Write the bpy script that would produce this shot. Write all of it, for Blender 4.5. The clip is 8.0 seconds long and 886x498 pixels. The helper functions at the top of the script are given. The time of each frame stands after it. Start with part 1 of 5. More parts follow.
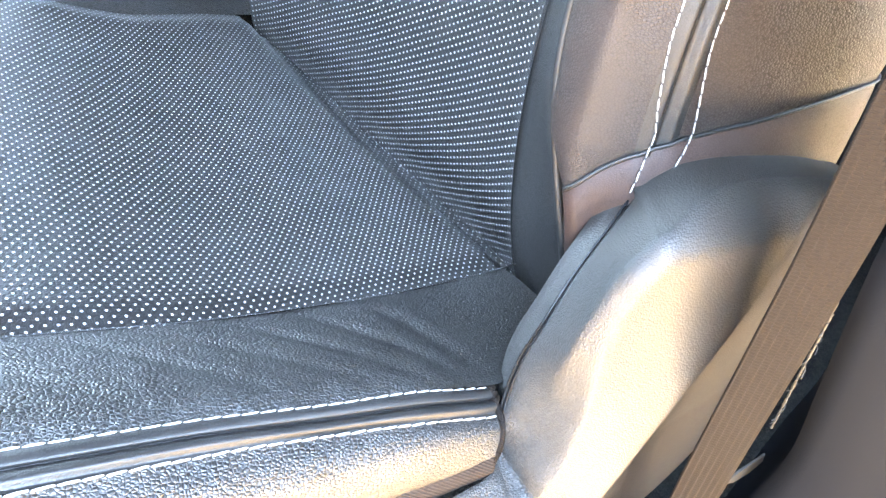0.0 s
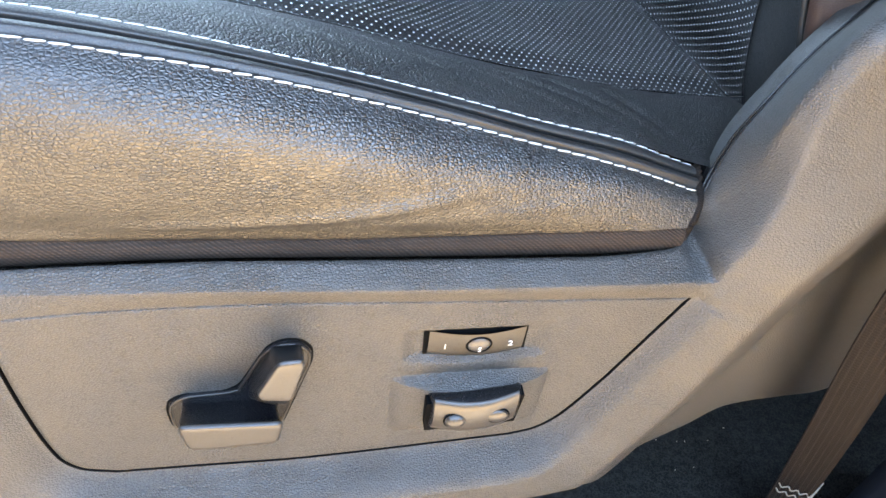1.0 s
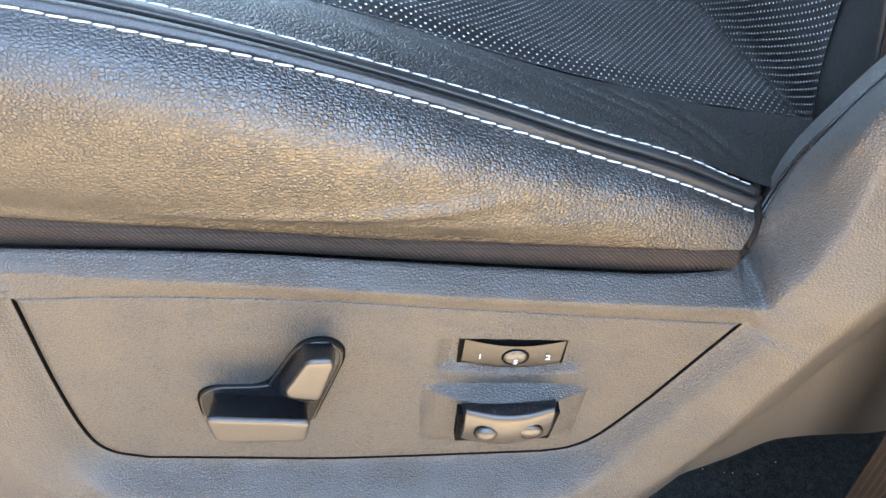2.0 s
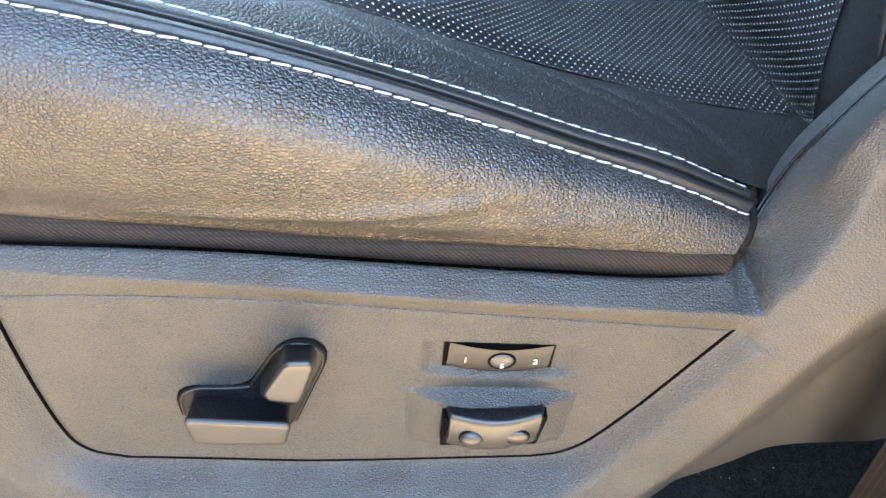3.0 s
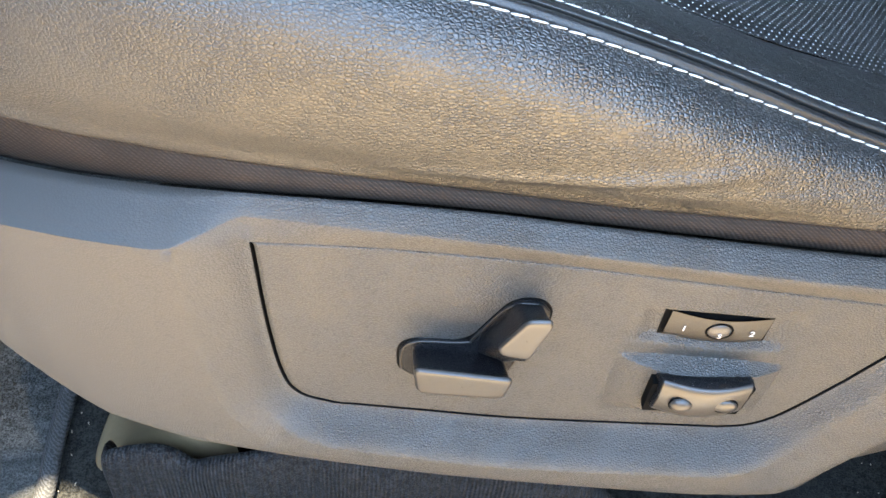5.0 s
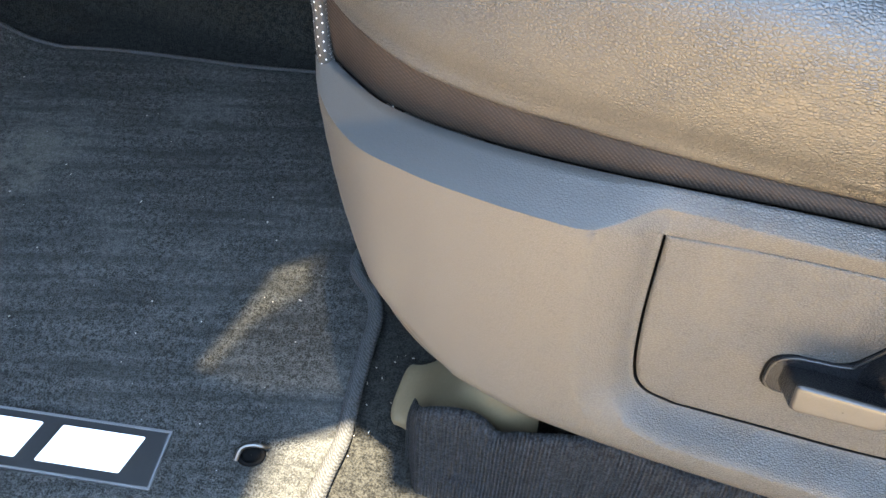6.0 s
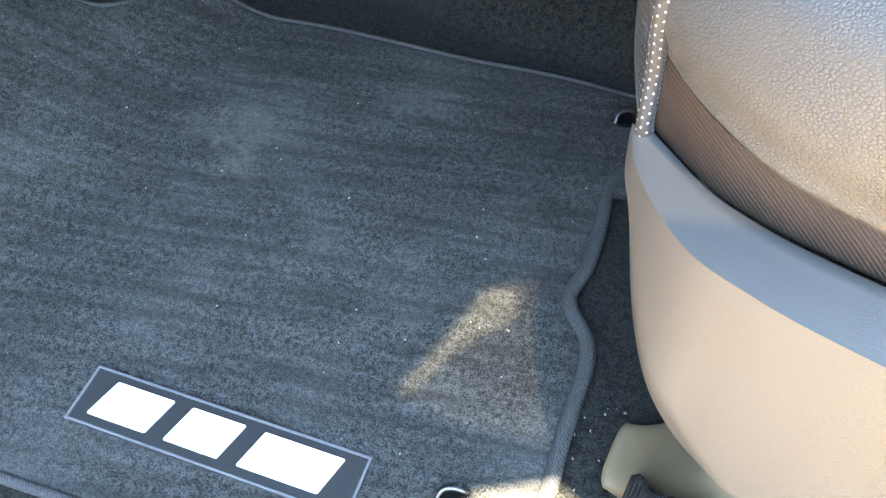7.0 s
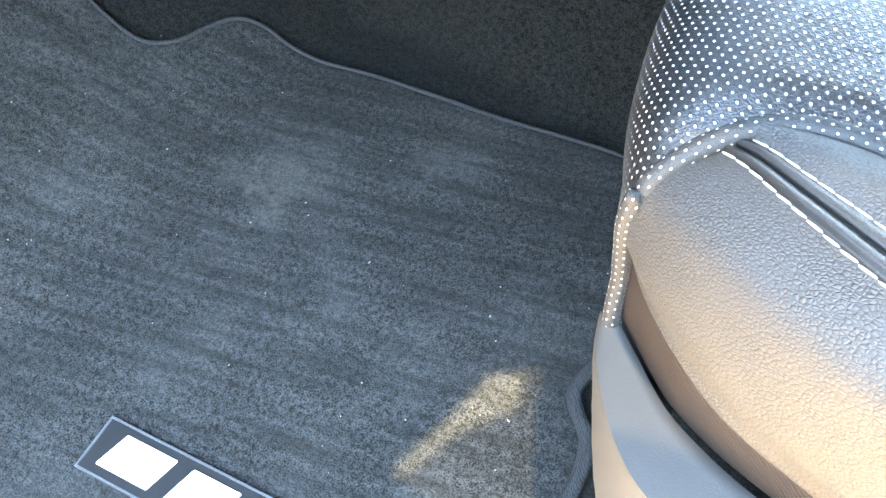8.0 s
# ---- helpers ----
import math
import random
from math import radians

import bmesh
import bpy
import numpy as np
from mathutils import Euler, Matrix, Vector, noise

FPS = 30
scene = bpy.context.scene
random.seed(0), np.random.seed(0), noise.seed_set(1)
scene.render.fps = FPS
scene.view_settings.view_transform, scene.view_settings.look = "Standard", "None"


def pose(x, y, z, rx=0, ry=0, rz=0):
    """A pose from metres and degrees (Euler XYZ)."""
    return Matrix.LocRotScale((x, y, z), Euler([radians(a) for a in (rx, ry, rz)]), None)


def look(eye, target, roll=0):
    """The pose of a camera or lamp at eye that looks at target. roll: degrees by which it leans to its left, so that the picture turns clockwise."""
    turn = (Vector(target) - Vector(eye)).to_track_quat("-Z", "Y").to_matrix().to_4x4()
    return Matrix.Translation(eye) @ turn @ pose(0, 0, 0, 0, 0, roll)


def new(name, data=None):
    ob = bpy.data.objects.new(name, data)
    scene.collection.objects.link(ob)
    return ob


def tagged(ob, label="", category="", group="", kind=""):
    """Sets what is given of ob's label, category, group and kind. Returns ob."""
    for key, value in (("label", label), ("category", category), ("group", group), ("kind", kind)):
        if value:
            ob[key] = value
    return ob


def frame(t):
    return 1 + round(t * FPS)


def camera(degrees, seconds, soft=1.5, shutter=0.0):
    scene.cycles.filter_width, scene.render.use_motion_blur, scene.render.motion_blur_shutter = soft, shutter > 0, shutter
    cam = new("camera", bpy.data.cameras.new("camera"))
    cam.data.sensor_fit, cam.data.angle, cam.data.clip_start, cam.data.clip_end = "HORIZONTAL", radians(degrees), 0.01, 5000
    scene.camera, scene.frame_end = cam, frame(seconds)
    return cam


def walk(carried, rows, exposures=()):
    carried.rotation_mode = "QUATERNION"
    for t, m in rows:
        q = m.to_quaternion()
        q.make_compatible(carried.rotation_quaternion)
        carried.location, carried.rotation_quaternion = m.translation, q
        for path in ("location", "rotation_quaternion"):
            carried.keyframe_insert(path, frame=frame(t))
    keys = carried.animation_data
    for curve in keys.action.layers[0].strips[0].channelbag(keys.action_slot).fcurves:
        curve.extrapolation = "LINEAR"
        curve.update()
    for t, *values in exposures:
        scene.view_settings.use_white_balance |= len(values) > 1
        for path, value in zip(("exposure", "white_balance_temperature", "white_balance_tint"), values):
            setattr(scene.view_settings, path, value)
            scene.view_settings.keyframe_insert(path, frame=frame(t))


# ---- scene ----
cam = camera(57.4, 8.0)
EXPOSURES = [(0.0, 6.85, 9100, 10), (0.5, 5.75, 8900, 10), (1.0, 5.35, 8750, 9), (2.0, 5.3, 8600, 8), (4.2, 5.2, 8350, 6), (5.5, 5.2, 8500, 6), (6.0, 5.3, 8500, 6), (6.5, 5.75, 8400, 5), (8.0, 6.5, 9000, 5)]
PATH = [
    (0, (-0.042, -0.15, 0.696), (0.822, 1.089, -0.615), 11.4),
    (0.2, (-0.044, -0.192, 0.666), (0.69, 1.137, -0.635), 11.0),
    (0.4, (-0.047, -0.208, 0.662), (0.57, 1.09, -0.729), 10.5),
    (0.5, (-0.052, -0.221, 0.652), (0.518, 1.098, -0.739), 10.1),
    (1, (-0.065, -0.243, 0.637), (0.303, 1.097, -0.802), 9.2),
    (1.5, (-0.062, -0.241, 0.632), (0.199, 1.125, -0.805), 8.4),
    (2, (-0.053, -0.238, 0.63), (0.164, 1.131, -0.811), 8.2),
    (3.5, (-0.041, -0.227, 0.62), (0.153, 1.129, -0.837), 8.5),
    (4, (-0.041, -0.226, 0.615), (0.14, 1.125, -0.848), 8.4),
    (4.2, (-0.05, -0.225, 0.619), (0.133, 1.122, -0.848), 8.5),
    (5.3, (-0.155, -0.254, 0.631), (-0.2, 1.038, -0.895), 5.4),
    (5.5, (-0.172, -0.262, 0.639), (-0.312, 1.016, -0.893), 3.7),
    (6, (-0.233, -0.272, 0.624), (-0.588, 0.971, -0.902), 1.4),
    (6.5, (-0.305, -0.249, 0.621), (-0.816, 0.898, -0.936), -0.4),
    (7, (-0.352, -0.224, 0.627), (-0.943, 0.824, -0.97), -1.9),
    (7.5, (-0.369, -0.201, 0.67), (-1.0, 0.784, -0.953), -2.6),
    (8, (-0.346, -0.13, 0.683), (-1.06, 0.79, -0.943), -3.9),
]
walk(cam, [(t, look(eye, target, roll)) for t, eye, target, roll in PATH], EXPOSURES)

# ---------------------------------------------------------------- light
SUN_EL, SUN_AZ = radians(80), radians(130)
world = bpy.data.worlds.new("world")
scene.world = world
world.use_nodes = True
wn, wl = world.node_tree.nodes, world.node_tree.links
sky = wn.new("ShaderNodeTexSky")
sky.sky_type, sky.sun_disc = 'NISHITA', False
sky.sun_elevation, sky.sun_rotation = SUN_EL, SUN_AZ
sky.dust_density, sky.ozone_density = 0.0, 2.5
wn["Background"].inputs[1].default_value = 0.15
wl.new(sky.outputs[0], wn["Background"].inputs[0])
sun = new("sun", bpy.data.lights.new("sun", 'SUN'))
sun.data.energy, sun.data.angle, sun.data.color = 2.6, radians(0.7), (1.0, 0.95, 0.87)
# the light comes from the door side, high, a little from behind the seat
SUN_FROM = Vector((0.10, -0.085, 0.99))
sun.matrix_world = look(SUN_FROM * 10, (0, 0, 0))


# ---------------------------------------------------------------- materials
def material(name, rough=0.6, base=(0.1, 0.1, 0.1), spec=0.5):
    m = bpy.data.materials.new(name)
    m.use_nodes = True
    b = m.node_tree.nodes["Principled BSDF"]
    b.inputs["Base Color"].default_value = (*base, 1)
    b.inputs["Roughness"].default_value = rough
    b.inputs["Specular IOR Level"].default_value = spec
    return m, m.node_tree.nodes, m.node_tree.links, b


def tex(nodes, links, kind, scale, coord, detail=4.0, rough=0.6, feature=None):
    t = nodes.new(kind)
    t.inputs["Scale"].default_value = scale
    if kind == "ShaderNodeTexNoise":
        t.inputs["Detail"].default_value = detail
        t.inputs["Roughness"].default_value = rough
    if feature:
        t.feature = feature
    links.new(coord, t.inputs["Vector"])
    return t


def ramp(nodes, links, fac, lo, hi, a=0.3, b=0.7):
    r = nodes.new("ShaderNodeMapRange")
    r.inputs["From Min"].default_value, r.inputs["From Max"].default_value = a, b
    r.inputs["To Min"].default_value, r.inputs["To Max"].default_value = lo, hi
    links.new(fac, r.inputs["Value"])
    return r.outputs[0]


def blend(nodes, links, fac, a, b):
    m = nodes.new("ShaderNodeMix")
    m.data_type = 'RGBA'
    if isinstance(fac, float):
        m.inputs[0].default_value = fac
    else:
        links.new(fac, m.inputs[0])
    for i, c in ((6, a), (7, b)):
        if isinstance(c, tuple):
            m.inputs[i].default_value = (*c, 1)
        else:
            links.new(c, m.inputs[i])
    return m.outputs[2]


def calc(nodes, links, op, a, b=0.0):
    m = nodes.new("ShaderNodeMath")
    m.operation = op
    for i, c in enumerate((a, b)):
        if isinstance(c, (int, float)):
            m.inputs[i].default_value = c
        else:
            links.new(c, m.inputs[i])
    return m.outputs[0]


def bump(nodes, links, height, bsdf, strength, distance, under=None):
    b = nodes.new("ShaderNodeBump")
    b.inputs["Strength"].default_value, b.inputs["Distance"].default_value = strength, distance
    links.new(height, b.inputs["Height"])
    if under is not None:
        links.new(under, b.inputs["Normal"])
    if bsdf is not None:
        links.new(b.outputs[0], bsdf.inputs["Normal"])
    return b.outputs[0]


def grained(name, base, dark, rough, cell, relief, wear=0.12, spec=0.5, crease=0.5, fade=None, dust=0.0):
    """Leather or moulded plastic with a pebbled grain: flat pebbles of that size in metres, parted by fine cracks with
    shade put into their colour.
    """
    m, n, l, b = material(name, rough, base, spec)
    co = n.new("ShaderNodeTexCoord").outputs["Object"]
    wob = tex(n, l, "ShaderNodeTexNoise", 0.8 / cell, co, 2.0)
    shift = n.new("ShaderNodeVectorMath")
    shift.operation = 'MULTIPLY_ADD'
    l.new(wob.outputs["Color"], shift.inputs[0])
    shift.inputs[1].default_value = (cell * 0.55,) * 3
    flat = n.new("ShaderNodeMapping")
    flat.inputs["Scale"].default_value = (0.78, 1.0, 1.05)
    l.new(co, flat.inputs["Vector"])
    l.new(flat.outputs[0], shift.inputs[2])
    near = tex(n, l, "ShaderNodeTexVoronoi", 1.0 / cell, shift.outputs[0], feature='F1')
    edge = tex(n, l, "ShaderNodeTexVoronoi", 1.0 / cell, shift.outputs[0], feature='DISTANCE_TO_EDGE')
    fine = tex(n, l, "ShaderNodeTexNoise", 3.0 / cell, co, 3.0)
    large = tex(n, l, "ShaderNodeTexNoise", 14.0, co, 5.0)
    patch = tex(n, l, "ShaderNodeTexNoise", 0.05 / cell, co, 3.0)
    dome = calc(n, l, 'SUBTRACT', 1.0, calc(n, l, 'MULTIPLY', calc(n, l, 'POWER', near.outputs["Distance"], 2.0), 1.5))
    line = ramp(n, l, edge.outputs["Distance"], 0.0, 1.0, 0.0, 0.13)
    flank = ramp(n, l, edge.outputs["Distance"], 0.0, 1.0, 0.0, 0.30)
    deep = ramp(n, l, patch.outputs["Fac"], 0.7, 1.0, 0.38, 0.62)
    dull = None
    if fade:  # the grain is fainter, and the skin duller, along part of the length
        sx = n.new("ShaderNodeSeparateXYZ")
        l.new(co, sx.inputs[0])
        for x0, v0, x1, v1, m0, m1 in fade:
            deep = calc(n, l, 'MULTIPLY', deep, ramp(n, l, sx.outputs[0], v0, v1, x0, x1))
            more = ramp(n, l, sx.outputs[0], m0, m1, x0, x1)
            dull = more if dull is None else calc(n, l, 'ADD', dull, more)
    h = calc(n, l, 'ADD', calc(n, l, 'MULTIPLY', dome, 0.35), calc(n, l, 'MULTIPLY', flank, 0.65))
    h = calc(n, l, 'ADD', calc(n, l, 'MULTIPLY', h, deep), calc(n, l, 'MULTIPLY', fine.outputs["Fac"], 0.10))
    bump(n, l, h, b, 0.9, relief)
    col = blend(n, l, ramp(n, l, large.outputs["Fac"], 0.0, 1.0, 0.35, 0.65), dark, base)
    # Cracks are coloured darker to give the shade that soft light leaves out.
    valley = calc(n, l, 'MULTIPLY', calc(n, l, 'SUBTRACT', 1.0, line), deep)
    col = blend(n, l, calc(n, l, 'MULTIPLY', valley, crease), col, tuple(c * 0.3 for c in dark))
    if dust:  # pale specks of dust
        speck = tex(n, l, "ShaderNodeTexVoronoi", 420.0, co)
        col = blend(n, l, ramp(n, l, speck.outputs["Distance"], dust, 0.0, 0.06, 0.11), col, (0.30, 0.29, 0.27))
    l.new(col, b.inputs["Base Color"])
    r = calc(n, l, 'ADD', ramp(n, l, large.outputs["Fac"], rough - wear * 0.5, rough + wear * 0.5, 0.3, 0.7), calc(n, l, 'MULTIPLY', valley, 0.25))
    if dull is not None:
        r = calc(n, l, 'ADD', r, dull)
    l.new(r, b.inputs["Roughness"])
    return m


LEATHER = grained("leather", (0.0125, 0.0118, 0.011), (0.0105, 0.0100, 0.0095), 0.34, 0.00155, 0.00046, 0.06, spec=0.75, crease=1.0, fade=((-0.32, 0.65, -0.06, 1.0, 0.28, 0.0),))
LEATHER_FINE = grained("leather_smooth", (0.016, 0.0148, 0.014), (0.013, 0.012, 0.0115), 0.40, 0.0011, 0.00010, spec=0.5)
LEATHER_BROWN = grained("leather_brown", (0.044, 0.0225, 0.0165), (0.036, 0.019, 0.014), 0.5, 0.0011, 0.00008, spec=0.35)
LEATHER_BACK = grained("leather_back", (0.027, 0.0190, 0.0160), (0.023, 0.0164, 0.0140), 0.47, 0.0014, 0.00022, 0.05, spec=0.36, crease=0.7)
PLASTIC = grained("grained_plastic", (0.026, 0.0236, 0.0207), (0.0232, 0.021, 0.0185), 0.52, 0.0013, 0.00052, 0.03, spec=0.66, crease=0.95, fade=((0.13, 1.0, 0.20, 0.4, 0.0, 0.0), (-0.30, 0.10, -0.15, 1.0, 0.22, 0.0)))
SMOOTH_PLASTIC = grained("smooth_plastic", (0.040, 0.037, 0.034), (0.036, 0.033, 0.031), 0.34, 0.0006, 0.00003, 0.05)
KNOB = grained("knob_plastic", (0.024, 0.0215, 0.0195), (0.021, 0.019, 0.0175), 0.33, 0.0005, 0.00002, 0.05)
PLATE = grained("plate_plastic", (0.015, 0.0135, 0.0125), (0.013, 0.012, 0.011), 0.4, 0.0005, 0.00002, 0.05, spec=0.4)
GLOSS = grained("gloss_black", (0.007, 0.007, 0.008), (0.006, 0.006, 0.007), 0.24, 0.0005, 0.00001, 0.05, spec=0.28, crease=0.1, dust=0.7)


def plain(name, base, rough, spec=0.5, metal=0.0, grain=300.0, relief=0.0001):
    m, n, l, b = material(name, rough, base, spec)
    b.inputs["Metallic"].default_value = metal
    co = n.new("ShaderNodeTexCoord").outputs["Object"]
    t = tex(n, l, "ShaderNodeTexNoise", grain, co, 4.0)
    big = tex(n, l, "ShaderNodeTexNoise", 9.0, co, 4.0)
    bump(n, l, t.outputs["Fac"], b, 0.5, relief)
    f = calc(n, l, 'ADD', calc(n, l, 'MULTIPLY', t.outputs["Fac"], 0.5), calc(n, l, 'MULTIPLY', big.outputs["Fac"], 0.5))
    l.new(blend(n, l, ramp(n, l, f, 0.0, 1.0, 0.35, 0.65), tuple(c * 0.82 for c in base), base), b.inputs["Base Color"])
    return m


THREAD = plain("white_thread", (0.44, 0.42, 0.385), 0.7, 0.3, grain=1500.0, relief=0.0003)
BELT_THREAD = plain("belt_thread", (0.16, 0.145, 0.12), 0.8, 0.2, grain=1500.0, relief=0.0003)
NUMERAL = plain("pale_print", (0.42, 0.42, 0.41), 0.5)
PRINT = plain("white_print", (0.85, 0.85, 0.84), 0.5)
# Black parts, and the shade of gaps and grooves put in as colour.
DARK = plain("black_and_gap_shade", (0.0025, 0.0025, 0.0025), 0.9, 0.05)
STEEL = plain("bare_metal", (0.11, 0.108, 0.105), 0.42, metal=1.0)
ROOF = plain("dark_headliner", (0.013, 0.0135, 0.0145), 0.9, grain=600.0)
PAPER = plain("pale_scrap", (0.035, 0.031, 0.025), 0.7)
PAINT = plain("body_paint", (0.30, 0.30, 0.31), 0.3)


def perforated(name, dull=0.0):
    """Black leather with rows of small holes over a pale backing; the map is in metres."""
    m, n, l, b = material(name, 0.32, (0.03, 0.03, 0.03), 0.70 * (1 - dull))
    uv = n.new("ShaderNodeUVMap")
    uv.uv_map = "uv"
    s = n.new("ShaderNodeSeparateXYZ")
    l.new(uv.outputs[0], s.inputs[0])
    across, along, r = 0.0032, 0.0052, 0.00048
    v = calc(n, l, 'DIVIDE', s.outputs[0], across)
    odd = calc(n, l, 'MULTIPLY', calc(n, l, 'FLOORED_MODULO', calc(n, l, 'FLOOR', v), 2.0), 0.5)
    u = calc(n, l, 'ADD', calc(n, l, 'DIVIDE', s.outputs[1], along), odd)
    fx = calc(n, l, 'MULTIPLY', calc(n, l, 'SUBTRACT', calc(n, l, 'FRACT', u), 0.5), along * 0.85 / r)
    fy = calc(n, l, 'MULTIPLY', calc(n, l, 'SUBTRACT', calc(n, l, 'FRACT', v), 0.5), across / r)
    d = calc(n, l, 'SQRT', calc(n, l, 'ADD', calc(n, l, 'MULTIPLY', fx, fx), calc(n, l, 'MULTIPLY', fy, fy)))
    hole = ramp(n, l, d, 1.0, 0.0, 0.8, 1.15)
    rim = ramp(n, l, d, 0.0, 1.0, 1.0, 1.9)
    co = n.new("ShaderNodeTexCoord").outputs["Object"]
    big = tex(n, l, "ShaderNodeTexNoise", 18.0, co, 5.0)
    fine = tex(n, l, "ShaderNodeTexNoise", 1200.0, co, 3.0)
    hide = blend(n, l, ramp(n, l, big.outputs["Fac"], 0.0, 1.0, 0.35, 0.65), (0.009, 0.009, 0.009), (0.0125, 0.012, 0.0118))
    l.new(blend(n, l, hole, hide, tuple(c * (1 - dull) for c in (0.62, 0.62, 0.61))), b.inputs["Base Color"])
    l.new(calc(n, l, 'ADD', ramp(n, l, big.outputs["Fac"], 0.29 + dull, 0.37 + dull, 0.3, 0.7), calc(n, l, 'MULTIPLY', hole, 0.4)), b.inputs["Roughness"])
    crack = tex(n, l, "ShaderNodeTexVoronoi", 620.0, co, feature='DISTANCE_TO_EDGE')
    h = calc(n, l, 'ADD', rim, calc(n, l, 'MULTIPLY', fine.outputs["Fac"], 0.2))
    h = calc(n, l, 'ADD', h, calc(n, l, 'MULTIPLY', ramp(n, l, crack.outputs["Distance"], 0.0, 1.0, 0.0, 0.2), 0.5))
    bump(n, l, h, b, 0.6, 0.0003)
    return m


PERF = perforated("perforated_leather")
# Toned-down copy: darker holes and less shine hold back the roll's brightness.
PERF_ROLL = perforated("perforated_leather_toned", 0.35)


# dusty scuffs on the mat: centre, half-widths, strength
SMUDGES = [(-0.850, 0.240, 0.050, 0.045, 0.25), (-0.835, 0.190, 0.040, 0.030, 0.20), (-0.90, 0.215, 0.035, 0.03, 0.16)]


def carpet(name, base, light, pile=900.0, ribs=0.0, wear=True):
    m, n, l, b = material(name, 0.95, base, 0.15)
    co = n.new("ShaderNodeTexCoord").outputs["Object"]
    a = tex(n, l, "ShaderNodeTexNoise", pile, co, 2.0, 0.7)
    c = tex(n, l, "ShaderNodeTexNoise", pile * 0.28, co, 3.0, 0.6)
    big = tex(n, l, "ShaderNodeTexNoise", 6.0, co, 6.0, 0.62)
    tuft = calc(n, l, 'ADD', calc(n, l, 'MULTIPLY', a.outputs["Fac"], 0.65), calc(n, l, 'MULTIPLY', c.outputs["Fac"], 0.35))
    col = blend(n, l, ramp(n, l, tuft, 0.0, 1.0, 0.42, 0.60), tuple(x * 0.4 for x in base), light)
    if wear:
        col = blend(n, l, ramp(n, l, big.outputs["Fac"], 0.0, 0.30, 0.48, 0.76), col, tuple(x * 1.8 for x in light))
        turn = n.new("ShaderNodeMapping")
        turn.inputs["Rotation"].default_value = (0, 0, -0.27)
        l.new(co, turn.inputs["Vector"])
        brush = n.new("ShaderNodeMapping")
        brush.inputs["Scale"].default_value = (6.0, 75.0, 20.0)
        l.new(turn.outputs[0], brush.inputs["Vector"])
        lay = tex(n, l, "ShaderNodeTexNoise", 1.0, brush.outputs[0], 4.0, 0.6)
        col = blend(n, l, ramp(n, l, lay.outputs["Fac"], 0.0, 0.60, 0.40, 0.66), col, tuple(x * 0.5 for x in base))
        ragged = tex(n, l, "ShaderNodeTexNoise", 34.0, co, 6.0, 0.75)
        for x, y, rx, ry, amount in SMUDGES:
            place = n.new("ShaderNodeMapping")
            place.inputs["Location"].default_value = (-x / rx, -y / ry, 0)
            place.inputs["Scale"].default_value = (1 / rx, 1 / ry, 0)
            l.new(co, place.inputs["Vector"])
            far = n.new("ShaderNodeVectorMath")
            far.operation = 'LENGTH'
            l.new(place.outputs[0], far.inputs[0])
            spot = calc(n, l, 'ADD', far.outputs["Value"], calc(n, l, 'MULTIPLY', calc(n, l, 'SUBTRACT', ragged.outputs["Fac"], 0.5), 4.0))
            col = blend(n, l, ramp(n, l, spot, amount, 0.0, 0.2, 1.1), col, (0.10, 0.096, 0.082))
        dust = tex(n, l, "ShaderNodeTexVoronoi", 55.0, co)
        col = blend(n, l, ramp(n, l, dust.outputs["Distance"], 0.6, 0.0, 0.022, 0.036), col, (0.25, 0.25, 0.24))
    l.new(col, b.inputs["Base Color"])
    h = tuft
    if ribs:
        w = n.new("ShaderNodeTexWave")
        w.inputs["Scale"].default_value = ribs
        w.inputs["Distortion"].default_value = 0.6
        l.new(co, w.inputs["Vector"])
        h = calc(n, l, 'ADD', tuft, calc(n, l, 'MULTIPLY', w.outputs["Fac"], 0.6))
    bump(n, l, h, b, 1.0, 0.0030)
    b.inputs["Sheen Weight"].default_value = 0.0
    b.inputs["Sheen Roughness"].default_value = 0.6
    return m


MAT = carpet("mat_carpet", (0.0160, 0.0160, 0.0153), (0.052, 0.053, 0.0505), 620.0)
CARPET = carpet("floor_carpet", (0.0042, 0.0042, 0.0038), (0.0180, 0.0177, 0.0155), 520.0, wear=False)
RIBBED = carpet("ribbed_carpet", (0.008, 0.0082, 0.0088), (0.026, 0.0265, 0.028), 700.0, 110.0, wear=False)


def woven(name, base, light, pitch, cross=1.0, relief=0.0003):
    m, n, l, b = material(name, 0.8, base, 0.15)
    co = n.new("ShaderNodeTexCoord").outputs["Object"]
    w = []
    for d, k in (("DIAGONAL", 1.0), ("Z", 1.0)):
        t = n.new("ShaderNodeTexWave")
        t.bands_direction = d
        t.inputs["Scale"].default_value = k * 0.314 / pitch
        l.new(co, t.inputs["Vector"])
        w.append(t.outputs["Fac"])
    big = tex(n, l, "ShaderNodeTexNoise", 20.0, co, 4.0)
    f = calc(n, l, 'MULTIPLY', w[0], ramp(n, l, w[1], 1.0 - cross, 1.0, 0.0, 1.0))
    col = blend(n, l, f, base, light)
    col = blend(n, l, ramp(n, l, big.outputs["Fac"], 0.0, 0.5, 0.4, 0.7), col, tuple(x * 0.7 for x in base))
    l.new(col, b.inputs["Base Color"])
    bump(n, l, f, b, 0.8, relief)
    return m


WEAVE = woven("woven_cloth", (0.0115, 0.0077, 0.0056), (0.044, 0.029, 0.0215), 0.0013, 0.6, 0.0004)
WEBBING = woven("belt_webbing", (0.0052, 0.0032, 0.0023), (0.0096, 0.0058, 0.0041), 0.0009)
PILLAR = plain("pillar_trim", (0.0066, 0.0088, 0.0132), 0.8, 0.12, grain=900.0, relief=0.0004)


